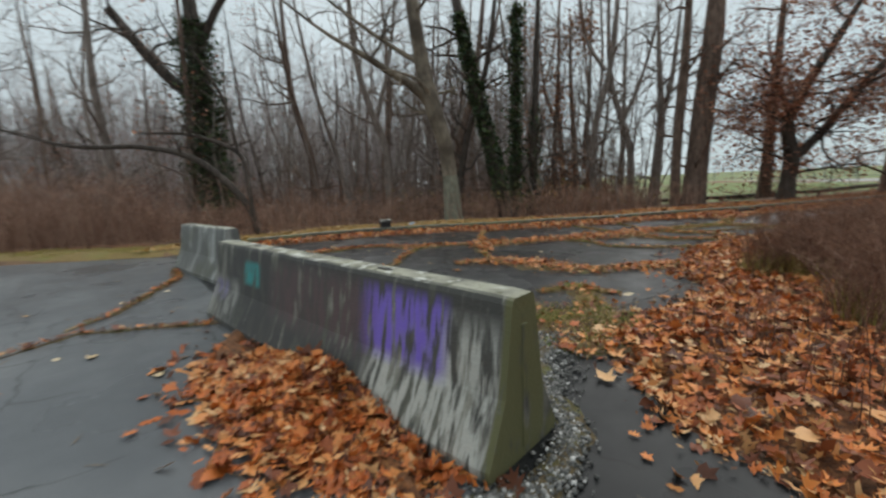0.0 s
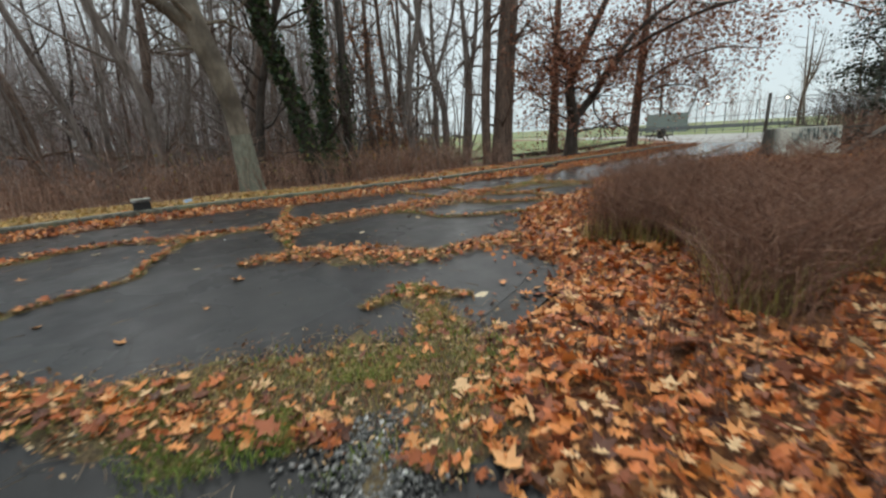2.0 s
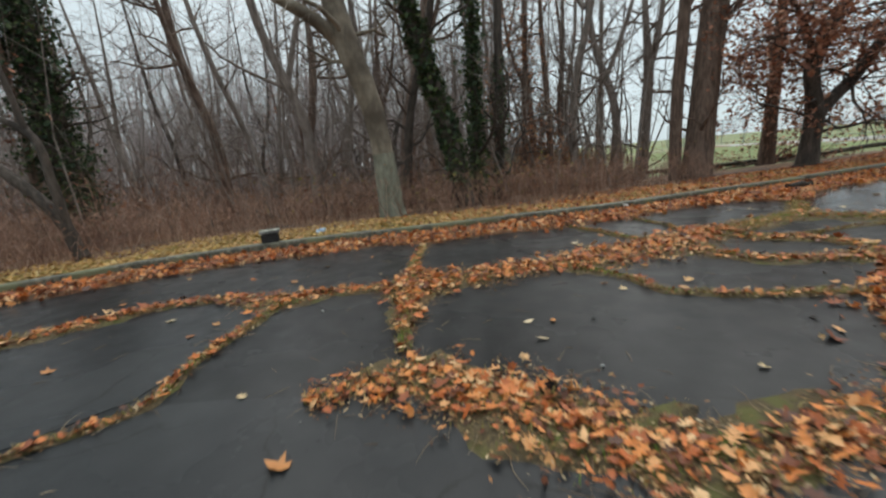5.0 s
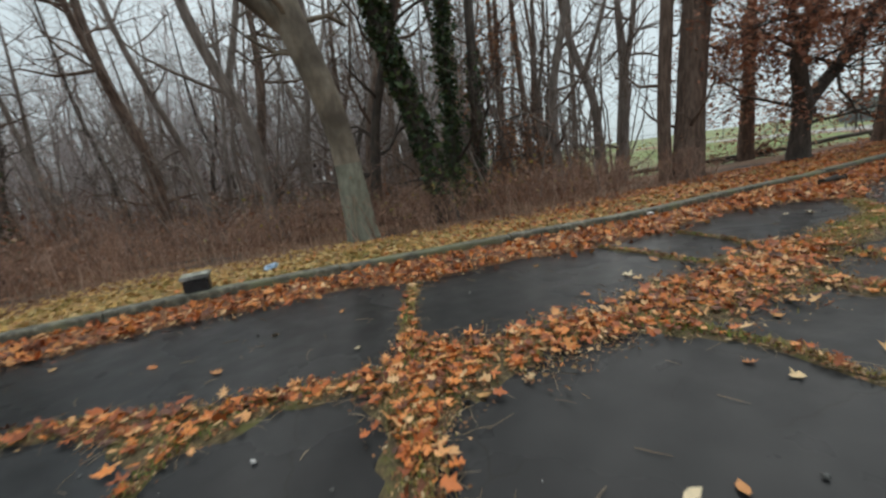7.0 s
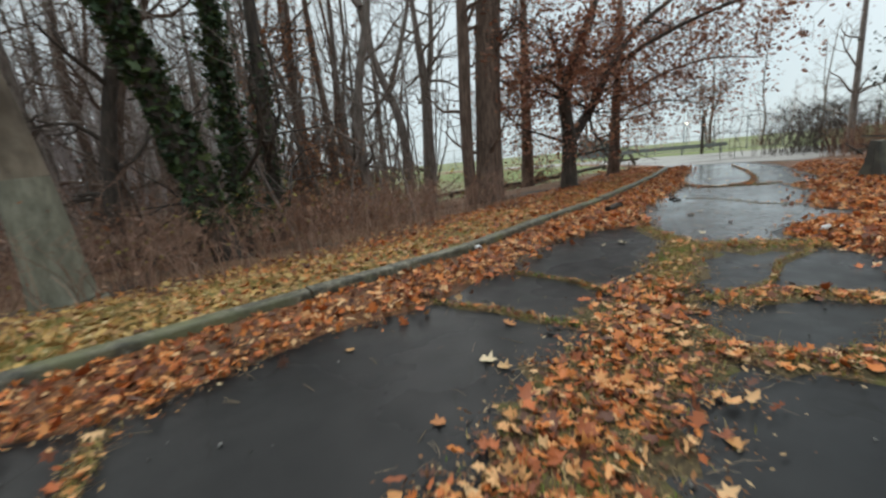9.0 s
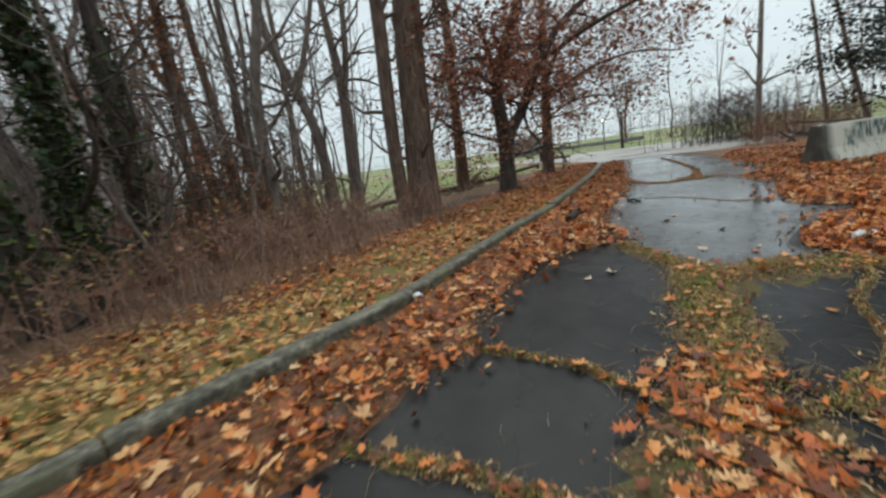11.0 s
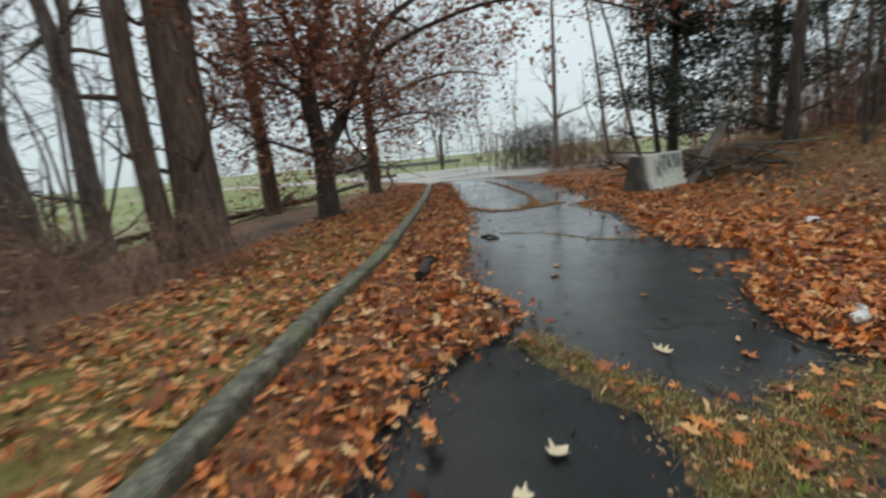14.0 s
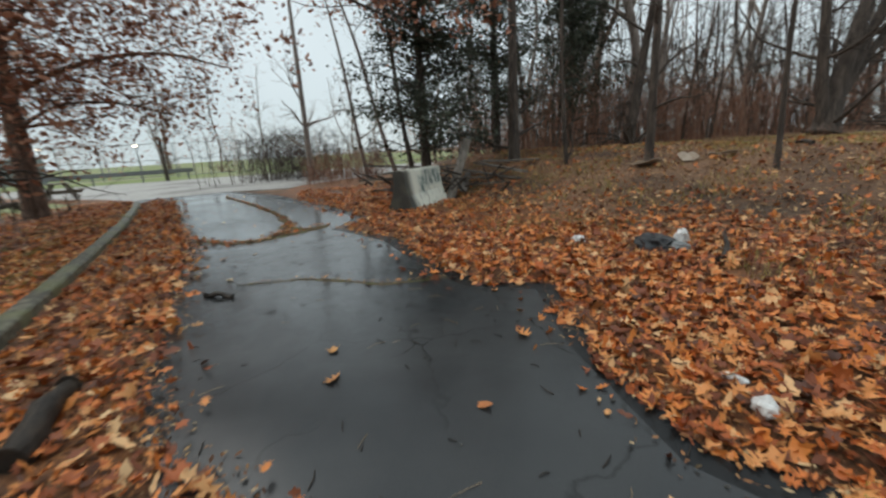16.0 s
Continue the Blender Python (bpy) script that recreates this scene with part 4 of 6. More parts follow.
leaf_stuff("bank_leaves", at_ground(p, 0.03), 0.07, CRUMB, "dull brown leaves thinly covering the bank", 0.6, ("folded",))
# pile against the barrier
pile = Vector((-0.95, 2.35))
c = rng.normal(0, 1, (4200, 2)) * (0.56, 0.22)
ca, sa = math.cos(radians(-45)), math.sin(radians(-45))
p = np.column_stack([pile.x + c[:, 0] * ca - c[:, 1] * sa, pile.y + c[:, 0] * sa + c[:, 1] * ca])
foot = np.array([(p_[0] - 0.36) * (-(4.48 - 1.78)) - (p_[1] - 1.78) * (2.42 + 0.36) for p_ in p]) / math.hypot(2.78, 2.7)
p = p[foot > 0.22]
foot = foot[foot > 0.22]
hump = 0.22 * np.exp(-((p[:, 0] - pile.x) ** 2 + (p[:, 1] - pile.y) ** 2) / 0.45) * np.exp(-np.clip(foot - 0.3, 0, 9) * 1.6)
leaf_stuff("piled_leaves", np.column_stack([p, 0.012 + hump * (0.35 + 0.65 * rng.random(len(p)))]), 0.095, LEAF, "heap of brown leaves drifted against the barrier", 0.6)
ribbon("leaf_bed", [(-2.2, 3.9, 0.4), (-1.7, 3.2, 0.7), (-1.2, 2.65, 1.3), (-0.8, 2.2, 1.2), (-0.4, 1.75, 0.9), (-0.1, 1.5, 0.6)], 0.6, 0.05, LITTER, "sodden leaf mould heaped beside the barrier", 44.0, "leaf litter")
p = scatter(700, -6, 26, 1.0, 15)
r, v = line_distance(p, LINE_RIGHT), line_distance(p, LINE_VERGE)
p = p[(r < -0.2) & (v > 1.2)]
p = p[:110]
single = [mesh_of("leaf", *[(leaf_template(kd)[0] * 0.11) + np.array([0, 0, 1]) * ((leaf_template(kd)[0][:, :1] ** 2) * 0.12 + (leaf_template(kd)[0][:, 1:2] ** 2) * 0.05), leaf_template(kd)[1]], LEAF_ONE) for kd in ("oak", "maple", "oval")]
KNOWN = [(3.76, 10.08), (3.22, 9.75), (9.05, 10.29), (9.6, 11.1), (6.9, 10.9), (4.9, 9.1), (-0.5, 1.85), (0.2, 6.0), (2.05, 4.35), (8.0, 10.3)]
for i, (x, y) in enumerate(KNOWN + [tuple(q) for q in p]):
    ob = new("fallen_leaf", single[i % 3])
    s = (1.25 if i < len(KNOWN) else 0.55 + 0.5 * rng.random())
    ob.matrix_world = pose(x, y, 0.007, 8 * rng.normal(), 8 * rng.normal(), 360 * rng.random()) @ Matrix.Diagonal((s, s, s, 1))
    tagged(ob, "single curled tan leaf lying on wet asphalt", "leaf", "single leaves on the asphalt")

tagged(new("joint_grass", blades_at("joint_grass", np.concatenate(tuft_pts), 0.045, 0.006, GRASS, rng, 1.2)), "dry yellow grass in asphalt joints", "grass", kind="stuff")
tagged(new("joint_moss", blades_at("joint_moss", np.concatenate(moss_pts), 0.04, 0.007, MOSS_GRASS, rng, 1.0)), "bright green tufts in asphalt joints", "grass", kind="stuff")

# mossy gravel patch behind the barrier
ribbon("gravel_patch", [(0.0, 3.9, 0.5), (0.4, 3.7, 1.0), (0.8, 3.55, 1.1), (1.2, 3.4, 1.0), (1.6, 3.5, 0.6)], 0.55, 0.015, SOIL, "mossy gravel patch beside the barrier", 71.0, "gravel")
ribbon("gravel_patch", [(-0.6, 1.55, 0.6), (-0.1, 1.4, 1.2), (0.4, 1.5, 0.8), (0.64, 1.9, 0.8), (0.60, 2.4, 0.8), (0.72, 2.85, 1.0), (0.9, 3.3, 1.3)], 0.22, 0.014, SOIL, "grit and gravel washed round the barrier foot", 75.0, "gravel")
p1 = np.column_stack([0.55 + 0.8 * rng.normal(0, 0.6, 9000), 3.55 + 0.45 * rng.normal(0, 0.5, 9000)])
moss_here = (wavy(p1, 2.5, 1.0, 50) > 0.05) & (p1[:, 1] < 4.2)
tagged(new("patch_grass", blades_at("patch_grass", np.column_stack([p1[moss_here], np.full(moss_here.sum(), 0.012)]), 0.035, 0.006, MOSS_GRASS, rng, 1.0)), "yellow-green moss and grass on gravel", "grass", kind="stuff")


def pebbles(pts, size):
    n = len(pts)
    base = np.array([(1, 0, 0), (-1, 0, 0), (0, 1, 0), (0, -1, 0), (0, 0, 0.7), (0, 0, -0.7)], float)
    tri = np.array([(0, 2, 4), (2, 1, 4), (1, 3, 4), (3, 0, 4), (2, 0, 5), (1, 2, 5), (3, 1, 5), (0, 3, 5)])
    s = size * (0.4 + rng.random(n) ** 2 * 1.3)
    V = base[None] * (0.7 + 0.6 * rng.random((n, 6, 1)))
    V = np.einsum("nij,nkj->nki", spin(n, rng, 0.5), V) * s[:, None, None] + pts[:, None]
    return mesh_of("gravel", V.reshape(-1, 3), (tri[None] + (np.arange(n) * 6)[:, None, None]).reshape(-1, 3), PEBBLE)


q = [along([(-0.6, 1.55, 0.8), (-0.1, 1.4, 1.2), (0.4, 1.5, 0.8), (0.64, 1.9, 0.7), (0.60, 2.4, 0.7)], 0.34, 3200)[0], along([(0.60, 2.3, 0.7), (0.72, 2.85, 1.1), (0.8, 3.35, 1.5)], 0.5, 2600)[0], np.column_stack([scatter(160, -1, 9, 3, 12)])]
q = np.concatenate(q)
tagged(new("gravel", pebbles(np.column_stack([q, np.full(len(q), 0.012)]), 0.012)), "loose grey and white grit on asphalt", "gravel", kind="stuff")


# needles, twigs
def needles(name, pts, length, radius, material, label):
    tb = Tubes()
    for x, y, z in pts:
        a, ln, bend = rng.random() * 6.3, length * (0.5 + rng.random()), rng.normal(0, 0.6)
        u = np.array([0, 0.5, 1.0])
        tb.add(np.column_stack([x + ln * u * math.cos(a) - bend * ln * 0.4 * u * u * math.sin(a), y + ln * u * math.sin(a) + bend * ln * 0.4 * u * u * math.cos(a), z + 0.006 * np.sin(u * 3.1)]), [radius, radius, radius * 0.5], 3)
    return tagged(new(name, tb.mesh(name, material)), label, "twigs", kind="stuff")


q = np.concatenate(needle_pts)
needles("pine_needles", q, 0.14, 0.0016, STRAW, "dry straw and needles lying in joints")
q = scatter(500, -6, 12, 1.2, 12.5)
q = q[(line_distance(q, LINE_RIGHT) < -0.1)]
needles("fallen_twigs", np.column_stack([q, np.full(len(q), 0.006)]), 0.11, 0.0022, STRAW, "thin pale twigs on wet asphalt")
q = scatter(130, 7, 15, 9.5, 13)
q = q[(line_distance(q, LINE_RIGHT) < -0.1)]
needles("dark_twigs", np.column_stack([q, np.full(len(q), 0.008)]), 0.07, 0.004, LOG, "short dark twigs on wet asphalt")


# ---- trees ----
def branch(tb, rg, p, d, r, length, level, tips, budget, up=0.12, gnarl=0.22):
    """One limb and its children, tapering and turning upward."""
    n = (9, 6, 5, 4)[min(level, 3)]
    pts, rad = [np.array(p, float)], [r]
    d = np.array(d, float)
    for i in range(1, n):
        d = d + rg.normal(0, gnarl * (0.5 if level == 0 else 1), 3) + np.array([0, 0, up])
        d /= np.linalg.norm(d)
        pts.append(pts[-1] + d * length / (n - 1))
        rad.append(r * (1 - 0.8 * i / (n - 1)) + 0.002)
    tb.add(pts, rad, (10, 6, 4, 3)[min(level, 3)], 0.15, rg)
    tips.append((pts[-1], level))
    tips.append((pts[-2], level))
    kids = budget[level] if level < len(budget) else 0
    for k in range(kids):
        i = rg.integers(max(1, n // 3 if level == 0 else 1), n - 1)
        t = rg.random()
        q = pts[i] * (1 - t) + pts[i + 1] * t if i + 1 < n else pts[i]
        a = rg.random(3) * 2 - 1
        side = np.cross(d, a)
        side /= np.linalg.norm(side) + 1e-9
        nd = side * (0.75 + 0.4 * rg.random()) + (pts[i] - pts[i - 1]) / np.linalg.norm(pts[i] - pts[i - 1]) * 0.7
        branch(tb, rg, q, nd / np.linalg.norm(nd), rad[i] * (0.4 + 0.25 * rg.random()), length * (0.38 + 0.25 * rg.random()), level + 1, tips, budget, up, gnarl)


def curve_points(pts, k=5):
    """A smooth line through the given points."""
    p = np.array(pts, float)
    if len(p) < 3:
        return np.linspace(p[0], p[-1], k)
    out = []
    ext = np.vstack([2 * p[0] - p[1], p, 2 * p[-1] - p[-2]])
    for i in range(1, len(p)):
        a, b, c, d = ext[i - 1], ext[i], ext[i + 1], ext[i + 2]
        for t in np.arange(k) / k:
            out.append(0.5 * (2 * b + (c - a) * t + (2 * a - 5 * b + 4 * c - d) * t ** 2 + (3 * b - a - 3 * c + d) * t ** 3))
    return np.array(out + [p[-1]])


def tree(name, stems, bark, label, seed, twigs=(6, 4, 3), leaf=None, leaf_count=0, leaf_size=0.12, ivy=None, twig_len=3.0, low=0.35, droop=0.05, foot=None, flare=1.5, leaf_low=0.0):
    """A tree from its main stems, each a list of (x, y, z, radius); twigs grow on the upper parts of them.
    ivy: (stem, from z, to z, count, spread). foot: material of a differently coloured trunk foot and its height."""
    rg = np.random.default_rng(seed)
    x, y, z = stems[0][0][:3]
    base = Vector((x, y, z))
    thing = empty(name, Matrix.Translation(base), label=label, category="tree")
    trunk, crown, tips = Tubes(), Tubes(), []
    lower = None
    for si, st in enumerate(stems):
        st = [(a - x, b - y, c - z, r) for a, b, c, r in st]
        if si == 0:
            a, b, c, r = st[0]
            st = [(a, b, c - 0.25, r * flare * 1.1), (a, b, c + 0.02, r * flare), (a + (st[1][0] - a) * 0.12, b + (st[1][1] - b) * 0.12, c + (st[1][2] - c) * 0.12, r * (1 + (flare - 1) * 0.35))] + st[1:]
        cp = curve_points([s[:3] for s in st], 6)
        cr = np.interp(np.linspace(0, len(st) - 1, len(cp)), np.arange(len(st)), [s[3] for s in st])
        if si == 0 and foot:
            cut = int(np.searchsorted(cp[:, 2], foot[1]))
            lower = Tubes()
            lower.add(cp[:cut + 1], cr[:cut + 1], 16, 0.12, rg)
            trunk.add(cp[cut:], cr[cut:], 16, 0.05, rg)
        else:
            trunk.add(cp, cr, 16 if cr[0] > 0.12 else 8, 0.14, rg)
        total = len(cp)
        for k in range(twigs[0]):
            i = rg.integers(int(total * low), total - 1)
            a = rg.random() * 2 * np.pi
            d = np.array([math.cos(a), math.sin(a), 0.15 + 0.5 * rg.random()])
            branch(crown, rg, cp[i], d / np.linalg.norm(d), min(cr[i] * 0.45, 0.07), twig_len * (0.5 + 0.7 * rg.random()), 1, tips, (0, *twigs[1:]), droop, 0.24)
    part("trunk", trunk.mesh("trunk", bark), None, thing)
    if lower:
        part("trunk_foot", lower.mesh("trunk_foot", foot[0]), None, thing, "pale lichen-covered trunk foot")
    if crown.v:
        part("crown", crown.mesh("crown", bark if bark is not LICHEN else BARK), None, thing)
    if leaf and tips:
        t = np.array([q for q, lv in tips if lv >= 1 and q[2] > leaf_low])
        q = t[rg.integers(0, len(t), leaf_count)] + rg.normal(0, 0.32, (leaf_count, 3)) - np.array([0, 0, 0.1])
        part("leaves", leaves_at("leaves", q, leaf_size, leaf, rg, 1.1, ("oak", "oval")), None, thing, "clinging rust-brown leaves")
    if ivy:
        si, z0, z1, count, spread = ivy
        st = np.array(stems[si])
        st[:, :3] -= (x, y, z)
        zz = z0 + (z1 - z0) * rg.random(count)
        cx, cy, cr = (np.interp(zz, st[:, 2], st[:, j]) for j in (0, 1, 3))
        a = rg.random(count) * 2 * np.pi
        rr = cr + spread * np.abs(rg.normal(0, 0.5, count)) * (0.6 + 0.8 * np.abs(np.sin(zz * 2.3 + seed)))
        q = np.column_stack([cx + rr * np.cos(a), cy + rr * np.sin(a), zz])
        part("ivy", leaves_at("ivy", q, 0.13, IVY, rg, 1.2, ("maple", "oval")), None, thing, "dark green ivy climbing the trunk")
    return thing


def upright(x, y, top, r, dx=0.0, dy=0.0, kink=0.0):
    z = gz(x, y) - 0.03
    return [(x, y, z, r), (x + dx * 0.3 + kink, y + dy * 0.3, z + top * 0.3, r * 0.85), (x + dx * 0.65 - kink, y + dy * 0.6, z + top * 0.65, r * 0.66), (x + dx, y + dy, z + top, r * 0.3)]


zb = gz(0.3, 14.9)
SX = 0.15
tree("beech_tree", [[(x + SX, y + 0.2, z, r) for x, y, z, r in s] for s in [
    [(0.30, 14.9, zb, 0.30), (0.20, 14.9, 1.9, 0.27), (0.0, 14.85, 3.1, 0.28), (-0.35, 14.8, 4.3, 0.30), (-0.6, 14.8, 5.6, 0.26), (-0.85, 14.8, 7.6, 0.22), (-1.1, 14.9, 11, 0.12)],
    [(-0.33, 14.8, 4.1, 0.16), (-0.95, 14.6, 4.75, 0.15), (-1.7, 14.4, 5.2, 0.12), (-2.5, 14.2, 5.7, 0.09), (-3.8, 14.1, 6.5, 0.05), (-5.2, 14.0, 7.6, 0.03)],
    [(-0.6, 14.8, 5.5, 0.10), (-1.5, 14.9, 6.1, 0.08), (-2.6, 15.0, 6.9, 0.06), (-3.9, 15.2, 8.0, 0.03)]]],
    BARK_BEECH, "leaning smooth-barked beech with a pale lichened foot", 11, (7, 4, 3), foot=(LICHEN, 1.5), low=0.5)
tree("ivy_clad_tree", [[(2.75, 16.9, gz(2.75, 16.9), 0.26), (2.25, 16.9, 2.4, 0.25), (1.75, 16.9, 4.3, 0.24), (1.25, 16.9, 6.5, 0.2), (0.6, 17, 10, 0.12)]], BARK_DARK, "leaning dark trunk wrapped in green ivy", 12, (6, 4, 3), ivy=(0, 0.8, 8.0, 3600, 0.13), low=0.55)
tree("ivy_clad_tree", [upright(3.35, 18.4, 11, 0.14, 0.25)], BARK_DARK, "slender upright trunk thick with dark ivy", 13, (5, 4, 3), ivy=(0, 0.4, 9.0, 4200, 0.26), low=0.5)
tree("dark_trunk_tree", [upright(4.35, 19.3, 12, 0.20, 0.45)], BARK_DARK, "straight dark-barked forest tree", 14, (7, 4, 3), ivy=(0, 0.2, 5.0, 700, 0.15))
tree("young_oak", [upright(7.3, 22.0, 10, 0.15, -0.3, 0, 0.05)], BARK_RED, "young oak keeping rust-coloured leaves", 15, (16, 5, 3), leaf=LEAF_RUST, leaf_count=4500, low=0.15, twig_len=2.2)
tree("young_oak", [upright(6.2, 22.2, 11, 0.14, 0.3, 0, -0.05)], BARK_RED, "young oak keeping rust-coloured leaves", 16, (14, 5, 3), leaf=LEAF_RUST, leaf_count=3000, low=0.2, twig_len=2.2)
tree("slender_tree", [upright(12.3, 27.6, 13, 0.17, 0.1)], BARK, "slender straight grey forest tree", 17, (14, 4, 3), low=0.15, twig_len=2.4)
zd = gz(12.4, 23.6)
tree("twin_stem_tree", [[(12.4, 23.6, zd, 0.27), (12.6, 23.6, 2.5, 0.25), (12.7, 23.6, 4.6, 0.22), (12.5, 23.6, 7, 0.14), (12.3, 23.7, 11, 0.06)], [(12.7, 23.6, 4.4, 0.16), (13.2, 23.6, 6.5, 0.13), (13.6, 23.6, 11, 0.05)]], BARK, "grey tree splitting into two stems", 18, (10, 4, 3), low=0.3)
zg = gz(11.6, 18.8)
tree("great_oak", [[(11.75, 18.8, zg, 0.47), (11.9, 18.8, 2.2, 0.44), (12.05, 18.8, 4.5, 0.43), (12.3, 18.8, 7.5, 0.40), (12.5, 18.9, 13, 0.2)], [(11.0, 18.95, zg - 0.1, 0.22), (10.98, 18.95, 2.5, 0.21), (11.1, 18.9, 5.5, 0.20), (11.2, 18.9, 9, 0.14)]], BARK_RED, "massive brown-barked oak with a second stem", 19, (9, 5, 3), low=0.4, flare=1.35, twig_len=3.2)
tree("roadside_oak", [upright(18.1, 22.6, 12, 0.29, 0.3)], BARK_RED, "straight oak with long level branches and rusty leaves", 20, (20, 5, 3), leaf=LEAF_TREE, leaf_count=7000, low=0.18, twig_len=3.2, droop=0.0)
zf = gz(15.5, 18.1)
tree("forked_oak", [
    [(15.5, 18.1, zf, 0.31), (15.55, 18.1, 0.9, 0.28), (15.6, 18.1, 1.75, 0.29), (15.4, 18.05, 2.5, 0.24), (15.25, 18.0, 3.5, 0.23), (15.9, 17.9, 5.0, 0.2), (16.9, 17.9, 6.6, 0.15), (18, 17.6, 9, 0.07)],
    [(15.6, 18.1, 1.65, 0.2), (16.3, 18.1, 2.35, 0.2), (16.9, 18.0, 3.0, 0.18), (17.9, 17.7, 4.6, 0.15), (19.3, 17.2, 6.2, 0.11), (22, 16.0, 8.0, 0.05)],
    [(15.3, 18, 3.4, 0.11), (14.5, 17.6, 4.4, 0.09), (13.4, 17.2, 5.4, 0.05)],
    [(17.9, 17.7, 4.6, 0.09), (18.4, 15.6, 5.4, 0.07), (18.7, 13.4, 5.8, 0.055), (18.9, 11.4, 5.6, 0.04), (18.8, 9.6, 4.9, 0.03), (18.5, 8.2, 4.1, 0.015)]],
    BARK_DARK, "dark forked oak hung with rust-brown leaves", 21, (13, 5, 3), leaf=LEAF_TREE, leaf_count=11000, leaf_size=0.15, low=0.3, twig_len=2.7, droop=-0.05, leaf_low=1.6)
tree("roadside_oak", [upright(22.6, 20.4, 11, 0.28, 0.8), [(22.8, 20.4, 3.6, 0.09), (23.3, 18.6, 4.6, 0.07), (23.8, 16.4, 5.0, 0.05), (24.2, 14.4, 4.6, 0.02)], [(22.7, 20.4, 2.6, 0.07), (22.6, 19.0, 3.3, 0.05), (22.6, 17.4, 3.3, 0.035), (22.8, 16.0, 2.9, 0.015)], [(22.9, 20.4, 5.0, 0.08), (21.6, 18.2, 6.0, 0.06), (20.9, 16.2, 6.2, 0.03)]], BARK_RED, "oak beside the kerb with drooping rusty leaves", 22, (13, 5, 3), leaf=LEAF_TREE, leaf_count=9000, leaf_size=0.15, low=0.15, twig_len=2.6, droop=-0.06, leaf_low=1.2)
zi = gz(-10.6, 19.5)
tree("ivy_clad_tree", [[(-10.6, 19.5, zi, 0.44), (-10.8, 19.5, 2.8, 0.43), (-10.8, 19.5, 6.0, 0.4), (-10.8, 19.5, 8.2, 0.35), (-10.9, 19.5, 13, 0.18)], [(-10.8, 19.5, 5.3, 0.26), (-12.6, 19.4, 7.2, 0.25), (-14.3, 19.3, 9.6, 0.2)], [(-10.8, 19.5, 7.6, 0.2), (-9.2, 19.4, 10.0, 0.16), (-7, 19.3, 12, 0.1)]], BARK_DARK, "huge forked tree smothered in dark ivy", 23, (6, 4, 3), ivy=(0, 0.2, 9.5, 10000, 0.55), low=0.5)
za = gz(-6.0, 13.2)
tree("arching_tree", [[(-6.0, 13.2, za, 0.13), (-6.4, 13.2, 1.1, 0.11), (-7.7, 13.2, 2.4, 0.10), (-9.4, 13.2, 2.9, 0.08), (-11.5, 13.1, 3.0, 0.06), (-13.6, 13, 3.6, 0.03)], [(-6.15, 13.2, 0.6, 0.09), (-6.2, 13.2, 1.6, 0.08), (-6.4, 13.2, 2.6, 0.07), (-7.8, 13.1, 3.2, 0.05), (-9.3, 13, 3.3, 0.03)], [(-6.4, 13.2, 2.6, 0.06), (-6.6, 13.1, 4.2, 0.05), (-7.4, 13, 5.8, 0.02)]], BARK_DARK, "low dark tree with stems arching sideways", 24, (7, 3, 2), low=0.4, twig_len=1.5, flare=1.2)

# right-hand bank
tree("bank_tree", [upright(20.8, 4.9, 13, 0.17, 0.1)], BARK_DARK, "dark straight tree on the leafy bank", 31, (9, 4, 3), leaf=LEAF_RUST, leaf_count=600, low=0.3, leaf_low=3)
tree("bank_tree", [upright(15.4, 3.9, 12, 0.085, -0.1, 0, 0.04)], BARK_DARK, "thin dark sapling on the leafy bank", 32, (6, 3, 2), low=0.45, twig_len=1.5)
tree("bank_tree", [upright(13.0, 3.2, 9, 0.045, 0.1, 0, 0.05)], BARK_DARK, "whip-thin sapling on the leafy bank", 33, (5, 3, 2), low=0.5, twig_len=1.2)
tree("bank_tree", [upright(18.2, 4.4, 10, 0.06, 0.3, 0.3, 0.1)], BARK_DARK, "crooked thin sapling on the leafy bank", 34, (6, 3, 2), low=0.3, twig_len=1.5)
z3 = gz(17.5, -4.6)
tree("multi_stem_tree", [[(17.5, -4.6, z3, 0.36), (17.5, -4.8, 2.4, 0.26), (17.4, -5.2, 4.5, 0.2), (17.3, -6.6, 10, 0.08)], [(17.5, -4.6, 1.3, 0.2), (17.5, -5.2, 2.8, 0.17), (17.4, -6.4, 5.5, 0.12), (17, -8, 9, 0.05)], [(17.5, -4.5, 1.2, 0.18), (17.6, -4.1, 4, 0.14), (17.6, -3.6, 9, 0.06)], [(17.5, -4.6, 1.6, 0.15), (17.4, -5.9, 3.6, 0.12), (17.2, -7.6, 6, 0.05)]], BARK_DARK, "dark many-stemmed tree spreading from one base", 35, (6, 4, 3), low=0.4)
tree("slender_tree", [upright(32.0, 12.6, 12, 0.16, 0.1)], BARK, "bare slender tree beside the crossing road", 36, (10, 4, 3), low=0.3, twig_len=2.6)
tree("slender_tree", [upright(28.6, 9.6, 8, 0.10, -1.6, 1.2, 0.1)], BARK, "bare leaning sapling on the bank", 37, (7, 3, 2), low=0.25, twig_len=1.8)
tree("slender_tree", [upright(26.5, 8.4, 8, 0.09, -1.5, 2.2, 0.1)], BARK, "bare leaning sapling on the bank", 38, (7, 3, 2), low=0.25, twig_len=1.8)
tree("slender_tree", [upright(25.5, 7.8, 9, 0.10, -0.8, 1.2, 0.2)], BARK_DARK, "bare bent sapling on the bank", 39, (7, 3, 2), low=0.25, twig_len=1.8)


